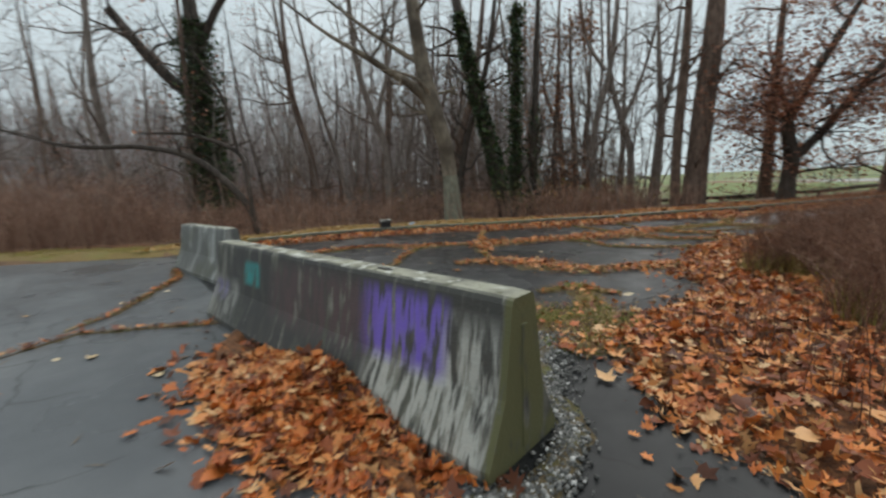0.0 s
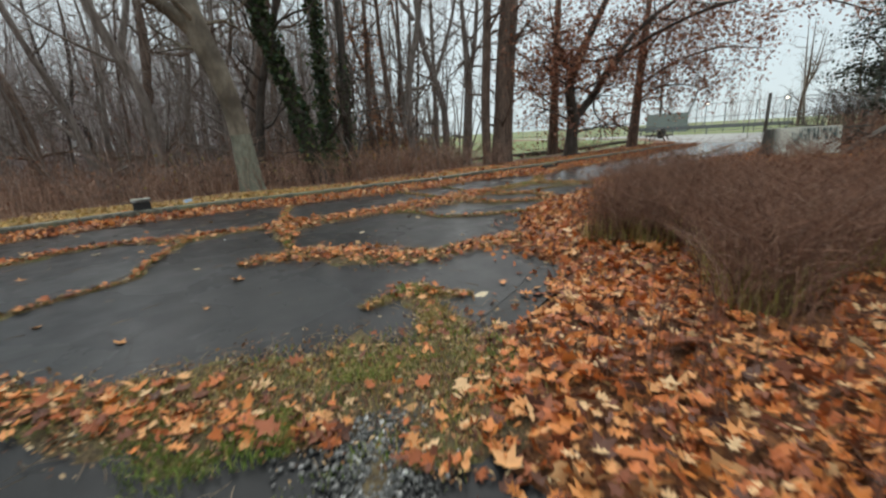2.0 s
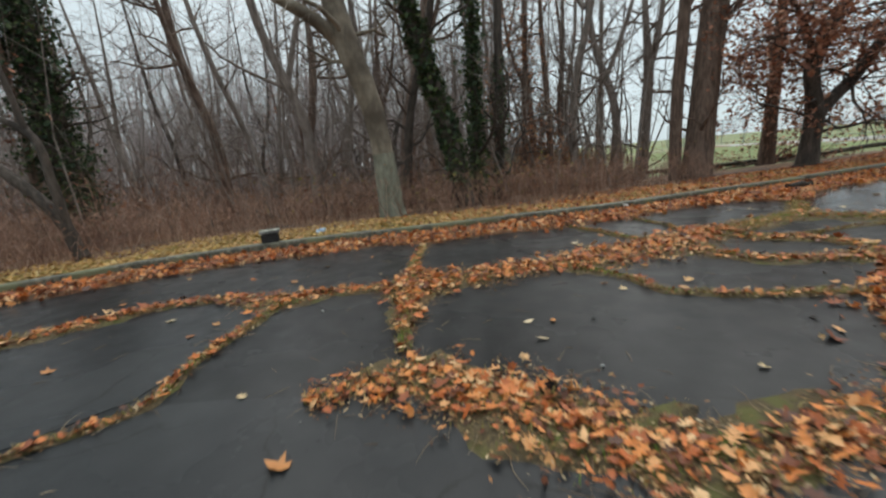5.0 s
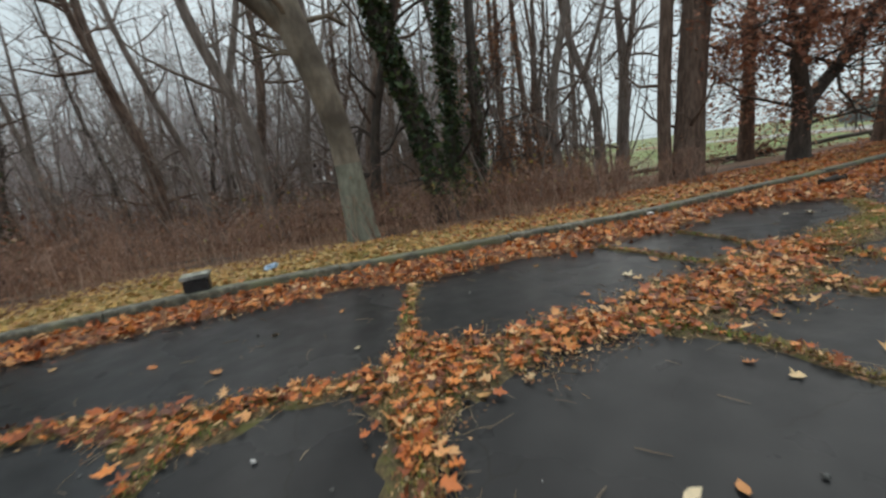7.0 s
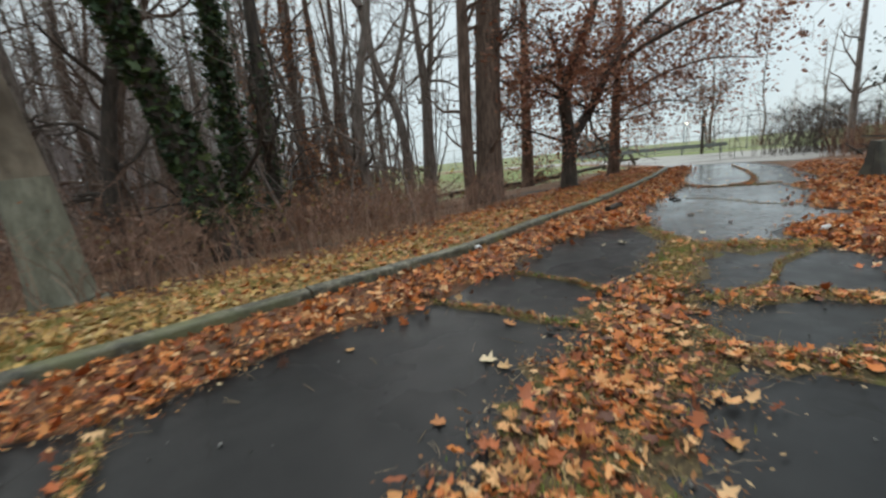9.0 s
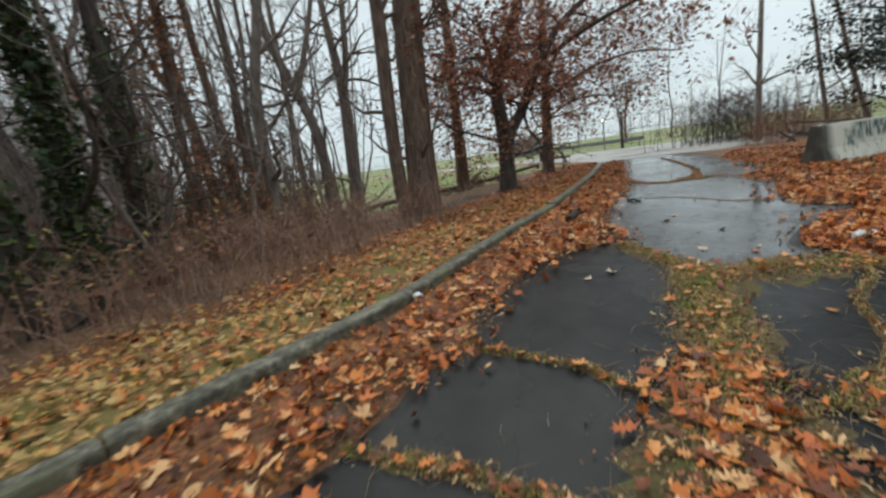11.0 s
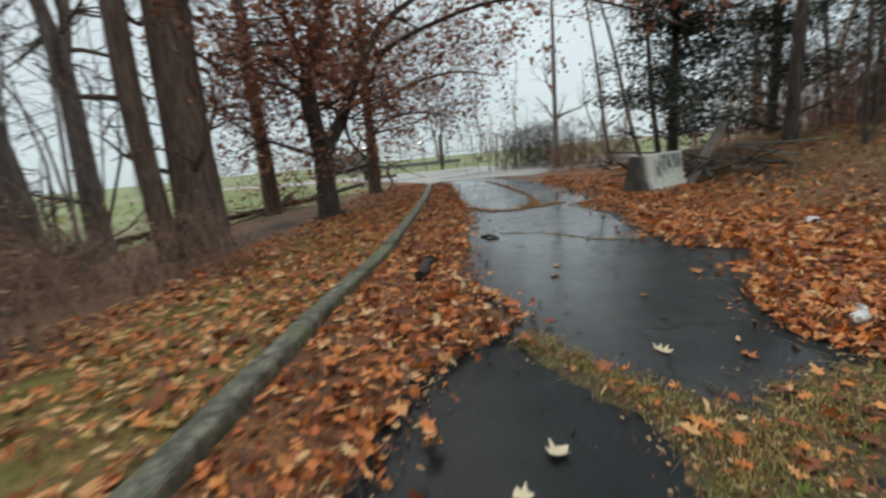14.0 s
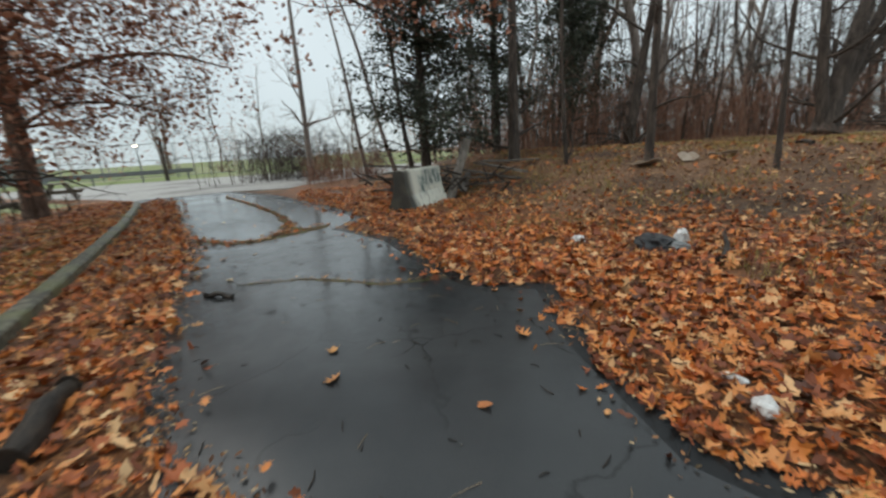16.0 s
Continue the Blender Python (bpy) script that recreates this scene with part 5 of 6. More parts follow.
def evergreen(x, y, height, spread, seed, label):
    """A ragged cedar: trunk, drooping limbs and many needle clumps."""
    rg = np.random.default_rng(seed)
    z = gz(x, y)
    thing = empty("cedar_tree", pose(x, y, z), label=label, category="tree")
    tb, pts = Tubes(), []
    tb.add([(0, 0, -0.2), (0.05, 0, height * 0.5), (0, 0.1, height)], [0.2, 0.13, 0.03], 8)
    for k in range(95):
        h = height * (0.12 + 0.86 * rg.random())
        a, ln = rg.random() * 6.3, spread * (1.1 - h / height) * (0.5 + 0.7 * rg.random()) + 0.25
        e = np.array([math.cos(a) * ln, math.sin(a) * ln, h + 0.2 * ln])
        tb.add([(0, 0, h), e * (0.6, 0.6, 1) + (0, 0, 0.05), e], [0.03, 0.018, 0.006], 4)
        t = rg.random(230) ** 0.6
        pts.append(np.outer(t, e - (0, 0, h)) + (0, 0, h) + rg.normal(0, 0.26, (230, 3)) * (1, 1, 0.7))
    part("trunk", tb.mesh("trunk", BARK_DARK), None, thing)
    part("foliage", leaves_at("foliage", np.concatenate(pts), 0.115, CEDAR, rg, 1.3, ("oval",)), None, thing, "dark grey-green drooping foliage")


evergreen(21.3, 8.0, 8.0, 2.7, 61, "ragged dark evergreen behind the timber pile")
evergreen(23.5, 4.5, 10.0, 2.6, 62, "dark evergreen in the shaded bank wood")
evergreen(24.5, 0.5, 10.0, 2.8, 63, "dark evergreen in the shaded bank wood")

# background woodland: a few grown trees, set out again and again
rg = np.random.default_rng(77)
MODELS = []
for k in range(7):
    r, lean = (0.20, 0.13, 0.24, 0.10, 0.17, 0.15, 0.11)[k], (1.6, -1.9, 0.8, -1.2, 2.1, -0.7, 1.3)[k]
    st = [[(0, 0, 0, r), (lean * 0.15, 0.25, 3.5, r * 0.85), (lean * 0.75, -0.2, 7.5, r * 0.66), (lean, 0.2, 15, 0.03)]]
    if k in (0, 2, 5):
        st.append([(lean * 0.35, 0, 4.6 + k * 0.3, r * 0.6), (lean * 0.4 + (1.1 if k else -1.2), 0.4, 8, r * 0.42), (lean * 0.4 + (1.9 if k else -2.2), 0.7, 13, 0.03)])
    MODELS.append(tree("forest_tree", st, (BARK, BARK, BARK_RED, BARK, BARK_DARK, BARK, BARK_RED)[k], "bare grey-brown woodland tree", 80 + k, (9 if len(st) > 1 else 15, 5, 4), low=0.25, twig_len=3.0, leaf=LEAF_TREE if k == 6 else None, leaf_count=900))
SPOTS = []
for x, y in [(-2.55, 20.3), (-4.85, 22), (-7.3, 23.5), (-5.3, 24.5), (0.8, 19.8), (5.4, 24.5), (9.2, 24.5), (10.3, 22), (9.3, 25.5), (8.4, 28), (10.6, 27.5), (12.2, 31), (8.0, 21.0), (-11.5, 19), (-14, 17), (-17, 20)]:
    SPOTS.append((x, y))
while len(SPOTS) < 105:
    x, y = -48 + 60 * rg.random(), 19 + 36 * rg.random() ** 1.1
    if x > 9 and y < 30 or x > 5 + 0.25 * (y - 19) + 4 or any((x - a) ** 2 + (y - b) ** 2 < 2.2 for a, b in SPOTS):
        continue
    SPOTS.append((x, y))
for _ in range(38):
    SPOTS.append((21 + 26 * rg.random(), -26 + 29 * rg.random()))
for _ in range(10):
    SPOTS.append((60 + 30 * rg.random(), -15 + 70 * rg.random()))
for i, (x, y) in enumerate(SPOTS):
    m = pose(x, y, gz(x, y) - 0.05, 3 * rg.normal(), 3 * rg.normal(), 360 * rg.random())
    k = i % 7
    s = 0.8 + 0.4 * rg.random()
    if i < 7:
        MODELS[k].matrix_world = m
        tagged(MODELS[k], group="woodland trees")
    else:
        tagged(copy_thing(MODELS[k], m), group="woodland trees").scale = (s, s, s)


# far woods: a deep belt of thin poles and twigs
def far_woods(name, count, place, hmin, hmax, material, label, twigs=5, r0=0.07):
    tb = Tubes()
    for _ in range(count):
        x, y = place()
        z, h, r = gz(x, y), hmin + (hmax - hmin) * rg.random(), r0 * (0.5 + rg.random())
        lx, ly = rg.normal(0, 1.3, 2)
        kx, ky = rg.normal(0, 0.35, 2)
        tb.add([(x, y, z - 0.1), (x + lx * 0.4 + kx, y + ly * 0.4 + ky, z + h * 0.45), (x + lx, y + ly, z + h)], [r, r * 0.7, r * 0.15], 4)
        for _ in range(twigs):
            t, a, ln = 0.2 + 0.75 * rg.random(), rg.random() * 6.3, h * (0.10 + 0.14 * rg.random())
            q = np.array([x + lx * t, y + ly * t, z + h * t])
            e = np.array([math.cos(a) * ln, math.sin(a) * ln, ln * (0.4 + 0.5 * rg.random())])
            tb.add([q, q + e * 0.5 + rg.normal(0, 0.1, 3), q + e], [r * 0.3, r * 0.2, 0.006], 3)
    return tagged(new(name, tb.mesh(name, material)), label, "woods", kind="stuff")


# The farthest belts take the twig colour that is paled for haze.
far_woods("far_woods", 1700, lambda: (-75 + 86 * rg.random(), 34 + 42 * rg.random()), 7, 16, HAZED_TWIG, "bare woodland far behind the trees, paled grey as by haze", 16)
far_woods("saplings", 90, lambda: (3.5 + 9.5 * rg.random(), 20.5 + 14 * rg.random()), 4, 11, BARK, "bare saplings crowding under the woodland trees", 10, 0.05)
far_woods("saplings", 260, lambda: (-34 + 44 * rg.random(), 18 + 14 * rg.random()), 3, 9, BARK, "bare saplings crowding under the woodland trees", 8, 0.04)
far_woods("far_woods", 420, lambda: (24 + 24 * rg.random(), -32 + 33 * rg.random()), 4, 11, BARK_DARK, "dense dark thicket beyond the bank", 12, 0.06)
far_woods("far_woods", 120, lambda: (110 + 60 * rg.random(), -40 + 180 * rg.random()), 8, 16, HAZED_TWIG, "line of distant bare trees, paled as by haze", 14, 0.10)


# ---- undergrowth ----
def stems(name, count, place, height, radius, material, label, side=3, bend=0.5, category="undergrowth"):
    """Many thin arching stems with side shoots, as one mesh."""
    tb = Tubes()
    for _ in range(count):
        x, y = place()
        z, h, a = gz(x, y), height * (0.45 + 0.75 * rg.random()), rg.random() * 6.3
        b = h * bend * rg.random()
        dx, dy = math.cos(a) * b, math.sin(a) * b
        pts = np.array([(x, y, z - 0.03), (x + dx * 0.25, y + dy * 0.25, z + h * 0.5), (x + dx * 0.6, y + dy * 0.6, z + h * 0.85), (x + dx, y + dy, z + h * 0.97)])
        tb.add(pts, [radius, radius * 0.8, radius * 0.55, radius * 0.25], 3)
        for _ in range(side):
            i, a2, ln = rg.integers(1, 3), rg.random() * 6.3, h * (0.12 + 0.22 * rg.random())
            q = pts[i] + (pts[i + 1] - pts[i]) * rg.random()
            tb.add([q, q + np.array([math.cos(a2) * ln, math.sin(a2) * ln, ln * (0.2 + 0.8 * rg.random())])], [radius * 0.5, radius * 0.2], 3)
    return tagged(new(name, tb.mesh(name, material)), label, category, kind="stuff")


def behind_kerb(x0, x1, v0, v1):
    def place():
        while True:
            x = x0 + (x1 - x0) * rg.random()
            v = v0 + (v1 - v0) * rg.random()
            y = float(np.interp(x, LINE_VERGE[:, 0], LINE_VERGE[:, 1])) + v
            if not (x > 13 and y > 20) and noise.noise((x * 0.5, y * 0.5, 7)) > -0.35:
                return x, y
    return place


stems("brambles", 3600, behind_kerb(-16, 10.5, 2.4, 9.5), 0.95, 0.006, BRUSH, "tangled reddish-brown bramble undergrowth under the trees", 5, 1.3)
stems("brambles", 1500, behind_kerb(-30, 10, 5.0, 20), 1.9, 0.009, BRUSH, "brown woodland thicket of bare shoots", 6, 0.9)
stems("thicket", 1900, lambda: (-26 + 16.5 * rg.random(), 10.8 + 5 * rg.random()), 1.9, 0.009, BRUSH, "dense brown thicket at the edge of the lot", 6, 0.9)
q = np.array([behind_kerb(-22, 10.5, 2.5, 10)() for _ in range(11000)])
q = np.column_stack([q, [gz(a, b) + 1.4 * rg.random() ** 2 for a, b in q]])
tagged(new("brush_leaves", leaves_at("brush_leaves", q, 0.075, BRUSH_LEAF, rng, 1.1, ("folded", "oval"))), "withered brown leaves caught in the brambles", "undergrowth", kind="stuff")


def weed_patch():
    while True:
        x, y = 3.2 + 6.8 * rg.random(), -1.5 + 9.2 * rg.random()
        r = right_of_edge(x, y)
        if r > 1.25 + 1.0 * noise.noise((x * 1.3, y * 1.3, 3)) and y < 3.0 + 0.75 * (x - 2) + 1 and y > 2.9 + 0.5 * noise.noise((x, 2, 9)) and x - 0.8 * y < 4.5 and x < 7.6:
            return x, y


stems("dead_weeds", 4200, weed_patch, 0.55, 0.0045, DRY, "stand of dead reddish-brown weeds beside the leaf carpet", 6, 1.1)
stems("dead_weeds", 1300, weed_patch, 0.8, 0.004, DRY, "tall dead weed stalks beside the leaf carpet", 6, 0.7)
stems("tall_weeds", 360, lambda: (6.4 + 3.2 * rg.random(), 3.0 + 2.6 * rg.random()), 0.8, 0.005, DRY, "tall dead weeds standing behind the weed patch", 7, 0.7)
stems("pale_weeds", 1300, weed_patch, 0.6, 0.0035, BRUSH, "pale dry grass stalks among dead weeds", 4, 1.0)
q = np.array([weed_patch() for _ in range(12000)])
tagged(new("weed_grass", blades_at("weed_grass", at_ground(q), 0.32, 0.008, GRASS, rng, 1.1)), "dull yellow-green grass under the dead weeds", "grass", kind="stuff")
stems("sparse_weeds", 500, lambda: (1.9 + 3.2 * rg.random(), 0.2 + 3.0 * rg.random()), 0.45, 0.004, DRY, "sparse dead weed stalks in the leaf carpet", 3, 0.4)


def bank_spot():
    while True:
        x, y = 9.5 + 14 * rg.random(), -6 + 15 * rg.random()
        if right_of_edge(x, y) > 1.2 and noise.noise((x * 0.8, y * 0.8, 5)) > 0.05:
            return x, y


stems("bank_weeds", 800, bank_spot, 0.35, 0.004, DRY, "low dead weeds scattered over the leafy bank", 3, 0.6)
stems("bank_thicket", 1300, lambda: (21 + 14 * rg.random(), -20 + 24 * rg.random()), 2.6, 0.014, DRY, "dark bare thicket along the top of the bank", 7, 0.6)
stems("bank_thicket", 420, lambda: (26 + 9 * rg.random(), 8.5 + 4.2 * rg.random()), 1.3, 0.010, DRY, "brown bushes beside the crossing road", 6, 0.6)
stems("bare_bush", 300, lambda: (36 + 3.5 * rg.normal(0, 0.6), 14 + 3 * rg.normal(0, 0.6)), 2.6, 0.02, BARK_DARK, "dark bare bush in front of the fence", 7, 0.7, "bush")
q = np.array([bank_spot() for _ in range(14000)])
tagged(new("bank_grass", blades_at("bank_grass", at_ground(q), 0.12, 0.008, GRASS, rng, 0.9)), "dull yellow-green grass on the leafy bank", "grass", kind="stuff")
q = np.array([behind_kerb(-3, 10, 3.0, 5)() for _ in range(420)])
q = np.column_stack([q, [gz(a, b) + 0.3 + 1.1 * rg.random() for a, b in q]])
tagged(new("vine_leaves", leaves_at("vine_leaves", q, 0.07, YELLOW_LEAF, rng, 1.2, ("oval",))), "sparse yellow-green leaves in the brambles", "undergrowth", kind="stuff")


# ---- small things ----
def box_bm(sx, sy, sz, bevel=0.01, at=(0, 0, 0)):
    bm = bmesh.new()
    bmesh.ops.create_cube(bm, size=1.0)
    bmesh.ops.scale(bm, vec=(sx, sy, sz), verts=bm.verts)
    bmesh.ops.bevel(bm, geom=bm.edges[:], offset=bevel, segments=2, affect="EDGES")
    bmesh.ops.translate(bm, vec=at, verts=bm.verts)
    return bm


# painted barrier at the bank with timber behind it
barrier(1.75, CONCRETE_C, pose(17.09, 9.08, -0.03, 0, 0, -36) @ Matrix.Diagonal((1.2, 1.2, 1.2, 1)), "pale painted concrete barrier fragment with dark graffiti", False, 3)
PLANKS = [(18.6, 7.6, 0.75, -30, -33, 3.0, 0.26), (19.6, 6.6, 0.50, 20, -4, 3.6, 0.2), (19.2, 6.2, 0.68, 5, -3, 3.4, 0.2), (19.3, 7.2, 0.30, -20, -5, 3.2, 0.2), (18.6, 7.4, 0.22, 35, 6, 2.6, 0.16), (19.0, 5.8, 0.85, -60, 2, 2.8, 0.2), (18.3, 9.3, 0.62, 80, 2, 2.4, 0.22), (18.1, 8.9, 0.80, 95, 3, 2.2, 0.2), (18.6, 9.4, 0.90, 70, -4, 1.9, 0.2), (19.2, 8.2, 0.45, 60, 0, 3.0, 0.2), (18.9, 8.8, 0.25, 85, 0, 2.6, 0.25)]
for x, y, z, yaw, tip, ln, w in PLANKS:
    bm = box_bm(ln, w, 0.05, 0.006)
    bmesh.ops.subdivide_edges(bm, edges=[e for e in bm.edges if e.calc_length() > ln * 0.8], cuts=5)
    for v in bm.verts:
        v.co.z += 0.03 * noise.noise((v.co.x * 0.6, z * 9, yaw))
    me = bpy.data.meshes.new("plank")
    bm.to_mesh(me)
    bm.free()
    me.materials.append(WOOD)
    ob = new("plank", me)
    ob.matrix_world = pose(x, y, z + 0.05, 4, tip, yaw)
    tagged(ob, "weathered grey plank in a collapsed timber heap", "plank", "collapsed timber heap")
tb = Tubes()
for k in range(60):
    x, y = 18.3 + rg.normal(0, 0.5), 8.6 + rg.normal(0, 0.9)
    a = rg.random() * 6.3
    tb.add([(x, y, 0.1 + 0.6 * rg.random()), (x + 0.5 * math.cos(a), y + 0.5 * math.sin(a), 0.3 + 0.6 * rg.random())], [0.03, 0.015], 5)
tagged(new("broken_branches", tb.mesh("broken_branches", LOG)), "dark broken branches heaped behind the barrier", "branches", kind="stuff")


def log(x, y, z, yaw, length, r, label):
    tb = Tubes()
    u = np.linspace(-0.5, 0.5, 9)
    tb.add(np.column_stack([u * length, length * 0.04 * np.sin(u * 5), 0.02 * np.cos(u * 7)]), r * (1 - 0.35 * (u + 0.5)) * (1 + 0.15 * np.sin(u * 17)), 10, 0.3, rg)
    thing = empty("log", pose(x, y, z, 0, 0, yaw), label=label, category="log")
    part("trunk_piece", tb.mesh("trunk_piece", LOG), None, thing)
    for sx in (-1, 1):
        bm = bmesh.new()
        bmesh.ops.create_cone(bm, cap_ends=True, segments=10, radius1=r * 0.8, radius2=r * 0.6, depth=0.03)
        bmesh.ops.rotate(bm, matrix=Euler((0, radians(90), 0)).to_matrix(), verts=bm.verts)
        bmesh.ops.translate(bm, vec=(sx * (length / 2 - 0.008), length * 0.04 * math.sin(sx * 2.5), 0), verts=bm.verts)
        part("broken_end", bm, LOG, thing)


log(9.6, 12.62, 0.10, 8, 0.72, 0.085, "wet blackened log lying in kerb leaves")
log(11.65, 12.3, 0.025, 60, 0.34, 0.03, "short dark stick on the wet asphalt")
log(11.0, 6.5, gz(11.0, 6.5) + 0.08, -55, 1.9, 0.035, "long dark fallen branch on the bank")
log(14.0, 1.2, gz(14, 1.2) + 0.06, -40, 0.9, 0.05, "pale broken branch on the bank")


def crumpled(name, x, y, z, size, material, label, category, seed, flat=0.5):
    bm = bmesh.new()
    bmesh.ops.create_icosphere(bm, subdivisions=3, radius=1.0)
    for v in bm.verts:
        k = 1 + 0.45 * noise.noise(v.co * 1.6 + Vector((seed, 0, 0))) + 0.22 * noise.noise(v.co * 4 + Vector((0, seed, 0)))
        v.co = Vector((v.co.x * size[0] * k, v.co.y * size[1] * k, v.co.z * size[2] * k))
    me = bpy.data.meshes.new(name)
    bm.to_mesh(me)
    bm.free()
    me.materials.append(material)
    ob = new(name, me)
    ob.matrix_world = pose(x, y, z, 0, 0, seed * 40)
    return tagged(ob, label, category)


# marker box beside the kerb: dark body with a pale lid
mk = empty("utility_box", pose(-1.66, 11.8, 0.06, 0, 0, 14), label="small dark utility box with a pale tilted lid", category="box")
part("body", box_bm(0.30, 0.26, 0.26, 0.02, (0, 0, 0.13)), BLACK, mk)
part("lid", box_bm(0.34, 0.30, 0.05, 0.008, (0, 0, 0.285)), CONCRETE_B, mk, "pale grey weathered lid")
crumpled("wrapper", -0.95, 12.75, 0.13, (0.17, 0.08, 0.05), BLUE, "crumpled blue and white wrapper in verge grass", "litter", 2)
crumpled("bottle_scrap", 5.35, 12.32, 0.09, (0.13, 0.04, 0.03), WHITE, "crushed clear plastic scrap in kerb leaves", "litter", 3)
crumpled("paper_cup", 8.5, 9.05, 0.09, (0.06, 0.05, 0.045), WHITE, "crushed white paper cup on the leaves", "litter", 4)
crumpled("paper_scrap", 8.75, 8.95, 0.08, (0.06, 0.03, 0.02), WHITE, "white paper scrap on the leaves", "litter", 5)
crumpled("paper_scrap", 11.95, 7.9, 0.08, (0.10, 0.08, 0.05), WHITE, "white paper scrap on the leaves", "litter", 6)
crumpled("paper_scrap", 11.3, 6.85, 0.12, (0.09, 0.07, 0.11), WHITE, "crumpled white bag beside black plastic", "litter", 7)
crumpled("plastic_bag", 11.35, 7.2, 0.08, (0.28, 0.22, 0.10), BLACK, "torn black plastic bag on the leaves", "litter", 8)
crumpled("plastic_bag", 11.15, 7.05, 0.07, (0.16, 0.12, 0.06), METAL, "grey plastic scrap beside the black bag", "litter", 9)
crumpled("paper_scrap", 10.9, 6.6, 0.07, (0.05, 0.04, 0.03), WHITE, "white paper scrap on the leaves", "litter", 10)
for x, y, yaw, s, tilt in ((15.2, 4.1, 20, 0.6, 12), (14.8, 3.4, -30, 0.55, -14), (14.4, 2.9, 50, 0.5, 8)):
    bm = box_bm(s, s * 0.6, 0.02, 0.004)
    bmesh.ops.subdivide_edges(bm, edges=bm.edges[:], cuts=2)
    for v in bm.verts:
        v.co.z += 0.12 * noise.noise((v.co.x * 4 + x, v.co.y * 4, 1))
    me = bpy.data.meshes.new("cardboard_sheet")
    bm.to_mesh(me)
    bm.free()
    me.materials.append(TAN_CARD)
    ob = new("cardboard_sheet", me)
    ob.matrix_world = pose(x, y, gz(x, y) + 0.10, tilt, tilt, yaw)
    tagged(ob, "sodden buckled sheet of tan board on the bank", "debris")

# tyre on the bank
ty = empty("tyre", pose(14.6, -3.4, gz(14.6, -3.4) + 0.12, 12, 8, 0), label="old white-walled car tyre lying on the bank", category="tyre")


def torus_bm(R, r, squash):
    bm = bmesh.new()
    rings = [[bm.verts.new(((R + r * math.cos(b)) * math.cos(a), (R + r * math.cos(b)) * math.sin(a), squash * r * math.sin(b))) for b in [j * math.tau / 10 for j in range(10)]] for a in [i * math.tau / 28 for i in range(28)]]
    for i in range(28):
        for j in range(10):
            bm.faces.new((rings[i][j], rings[(i + 1) % 28][j], rings[(i + 1) % 28][(j + 1) % 10], rings[i][(j + 1) % 10])).smooth = True
    return bm


part("tread", torus_bm(0.26, 0.09, 1.0), BLACK, ty)
part("sidewall", torus_bm(0.25, 0.075, 1.3), METAL, ty, "pale weathered sidewall")

# log rail along the field, far fence, bin
RAIL = [(11.2, 24.6), (14.2, 24.3), (16.6, 23.85), (21.8, 23.2), (26.5, 23.4)]
fence = empty("timber_rail", label="dark low timber rail edging the field", category="rail")
for (x0, y0), (x1, y1) in zip(RAIL[:-1], RAIL[1:]):
    tb = Tubes()
    tb.add([(x0, y0, gz(x0, y0) + 0.22), ((x0 + x1) / 2, (y0 + y1) / 2, gz((x0 + x1) / 2, (y0 + y1) / 2) + 0.24), (x1, y1, gz(x1, y1) + 0.22)], [0.11, 0.11, 0.1], 8, 0.1, rg)
    part("rail", tb.mesh("rail", BARK_DARK), None, fence)
for x, y in RAIL:
    tb = Tubes()
    tb.add([(x, y, gz(x, y) - 0.1), (x, y, gz(x, y) + 0.3)], [0.1, 0.1], 8)
    part("post", tb.mesh("post", BARK_DARK), None, fence)

wire = empty("chain_link_fence", label="tall grey chain-link fence across the distance", category="fence")
FENCE = [(44.5, 70), (50, 45), (53.5, 30), (55, 18), (55, 4), (52, -14)]
fl = np.array(jitter(FENCE, 3.0, 0.0, 0))
for x, y in fl:
    tb = Tubes()
    tb.add([(x, y, -0.6), (x, y, 3.4)], [0.05, 0.05], 6)
    part("post", tb.mesh("post", METAL), None, wire)
for z in (3.35, 0.2, 1.8):
    tb = Tubes()
    tb.add(np.column_stack([fl, np.full(len(fl), z)]), np.full(len(fl), 0.03), 4)
    part("rail", tb.mesh("rail", METAL), None, wire)
tb = Tubes()
seg = np.array(jitter(FENCE, 0.6, 0.0, 0))
for (xa, ya), (xb, yb) in zip(seg[:-1], seg[1:]):
    for z in np.arange(0.2, 3.0, 0.6):
        tb.add([(xa, ya, z), (xb, yb, z + 0.6)], [0.006, 0.006], 3)
        tb.add([(xa, ya, z + 0.6), (xb, yb, z)], [0.006, 0.006], 3)
part("mesh_wire", tb.mesh("mesh_wire", METAL), None, wire)
pole = empty("utility_pole", pose(47.0, 25.5, 0), label="dark wooden post before the fence", category="pole")
tb = Tubes()
tb.add([(0, 0, -0.3), (0, 0, 3.6)], [0.16, 0.14], 10)
part("shaft", tb.mesh("shaft", BARK_DARK), None, pole)
wall_low = empty("guard_rail", pose(45, 30, 0.0, 0, 0, 115), label="low grey guard rail before the fence", category="rail")
part("beam", box_bm(14, 0.1, 0.35, 0.03, (0, 0, 0.75)), METAL, wall_low)
for x in (-6.5, -3.2, 0, 3.2, 6.5):
    part("post", box_bm(0.12, 0.12, 1.0, 0.01, (x, 0.12, 0.35)), METAL, wall_low)
bin_ = empty("litter_bin", pose(35.5, 28.2, -0.1, 0, 6, 0), label="dark slatted litter bin on the grass", category="bin")
bm = bmesh.new()
bmesh.ops.create_cone(bm, cap_ends=True, segments=16, radius1=0.28, radius2=0.33, depth=0.9)
bmesh.ops.translate(bm, vec=(0, 0, 0.45), verts=bm.verts)
part("drum", bm, BLACK, bin_)
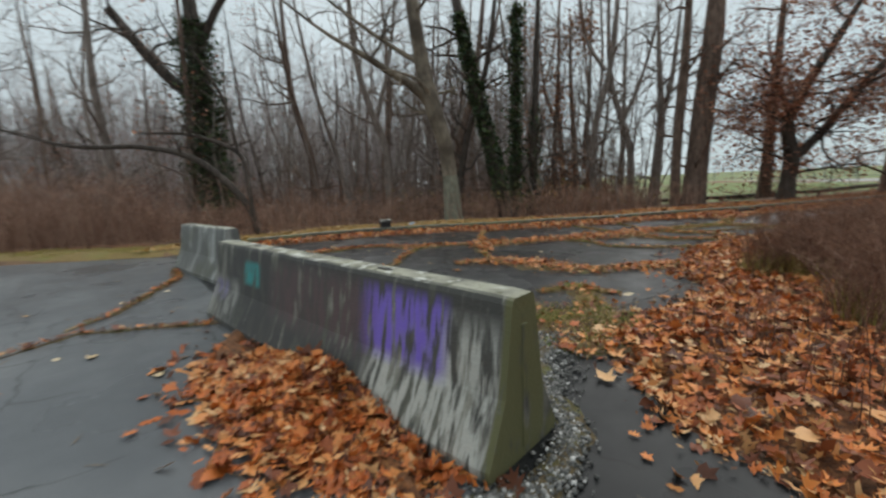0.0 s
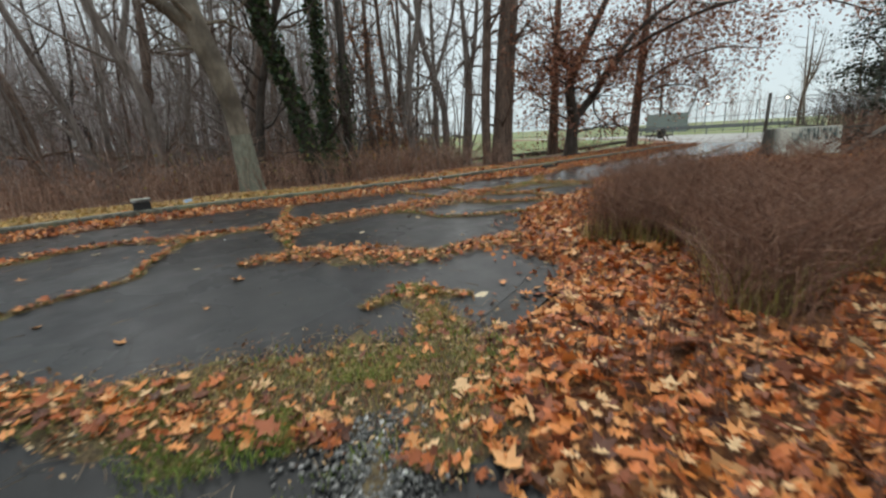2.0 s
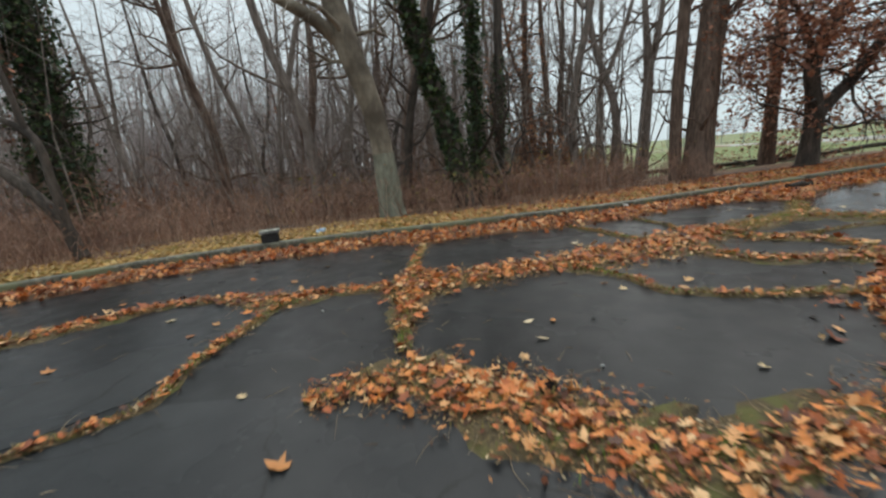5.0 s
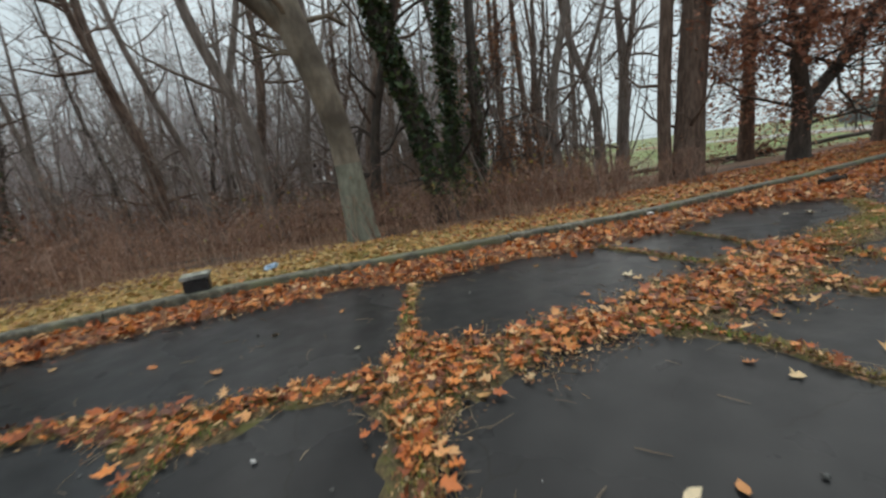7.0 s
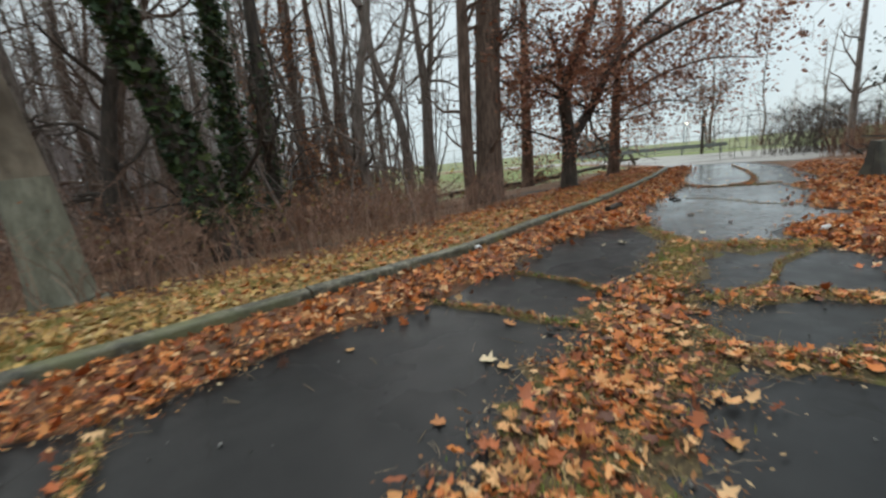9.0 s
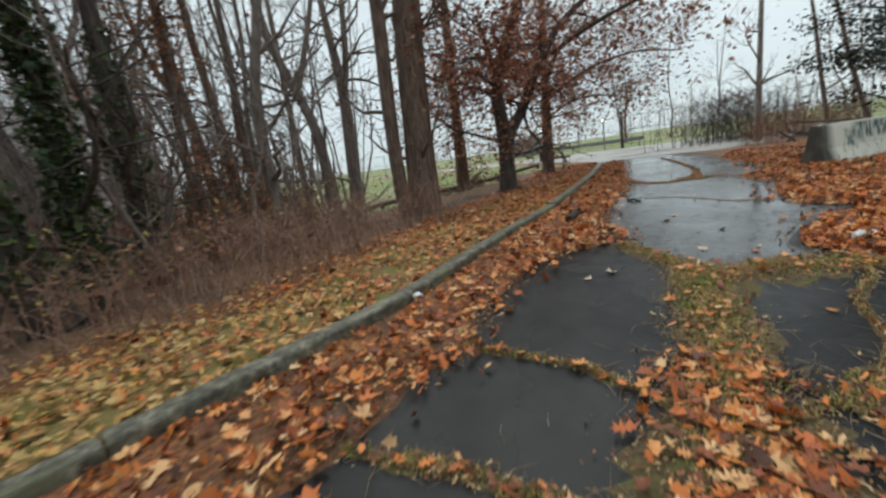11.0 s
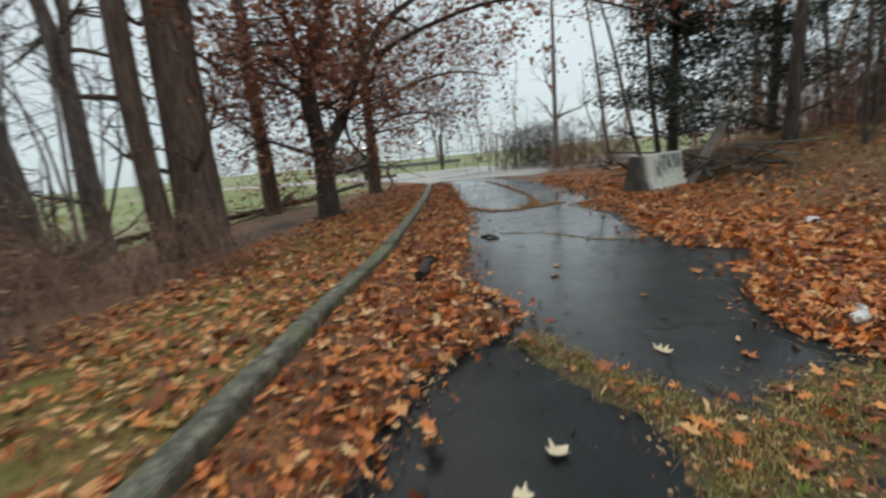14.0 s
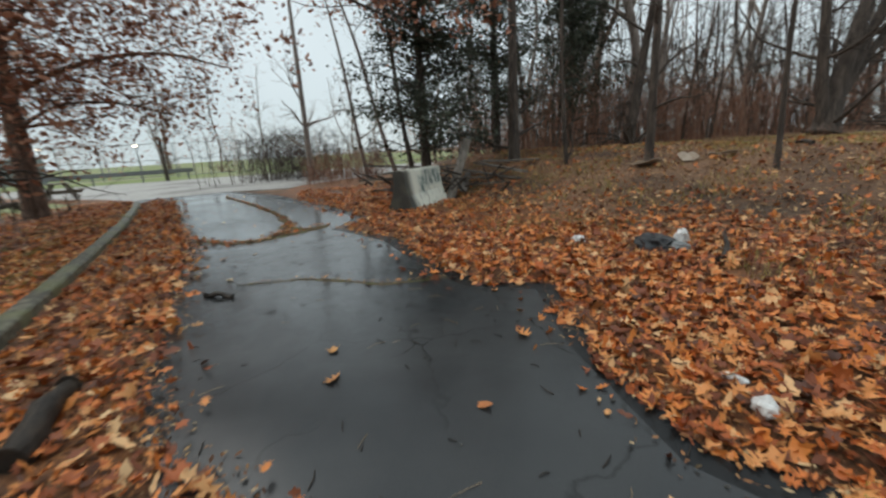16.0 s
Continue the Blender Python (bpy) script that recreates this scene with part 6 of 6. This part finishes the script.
bm = bmesh.new()
bmesh.ops.create_cone(bm, cap_ends=True, segments=16, radius1=0.36, radius2=0.25, depth=0.12)
bmesh.ops.translate(bm, vec=(0, 0, 0.96), verts=bm.verts)
part("lid", bm, BLACK, bin_)


# fog-paled screen on the far fence, floodlights beyond it, picnic table on the grass
(ux, uy), (wx, wy) = (50.7, 42.0), (51.9, 36.9)
screen = box_bm(math.hypot(wx - ux, wy - uy), 0.04, 2.3, 0.01)
bmesh.ops.rotate(screen, matrix=Euler((0, 0, math.atan2(wy - uy, wx - ux))).to_matrix(), verts=screen.verts)
bmesh.ops.translate(screen, vec=((ux + wx) / 2 - 0.1, (uy + wy) / 2, 1.4), verts=screen.verts)
part("wind_screen", screen, SCREEN, wire, "grey-green woven wind screen, paled as by fog")


def floodlight(x, y, h):
    thing = empty("floodlight", pose(x, y, -0.5), label="lit floodlight on a tall thin pole", category="lamp", group="floodlights beyond the fence")
    tb = Tubes()
    tb.add([(0, 0, 0), (0, 0, h * 0.5), (0, 0, h)], [0.12, 0.10, 0.07], 8)
    part("pole", tb.mesh("pole", METAL), None, thing)
    part("housing", box_bm(0.5, 0.9, 0.35, 0.06, (0.1, 0, h + 0.1)), METAL, thing)
    part("lens", box_bm(0.06, 0.7, 0.25, 0.02, (-0.19, 0, h + 0.1)), GLOW, thing, "glowing warm white lens")


floodlight(88, 58, 5.2)
floodlight(97, 48, 5.4)


def picnic_table(x, y, yaw):
    thing = empty("picnic_table", pose(x, y, gz(x, y), 0, 0, yaw), label="grey wooden picnic table standing on the grass", category="table")
    for k in range(5):
        part("board", box_bm(1.8, 0.135, 0.04, 0.006, (0, -0.29 + 0.145 * k, 0.74)), WOOD, thing)
    for sy in (-0.68, 0.68):
        part("bench", box_bm(1.8, 0.26, 0.04, 0.006, (0, sy, 0.44)), WOOD, thing)
    for sx in (-0.65, 0.65):
        part("cross_beam", box_bm(0.05, 1.5, 0.09, 0.006, (sx, 0, 0.375)), WOOD, thing)
        for sy in (-1, 1):
            tb = Tubes()
            tb.add([(sx + 0.05, sy * 0.52, 0), (sx + 0.05, sy * 0.22, 0.72)], [0.045, 0.045], 4)
            part("leg", tb.mesh("leg", WOOD, False), None, thing)


picnic_table(28.2, 22.8, 25)
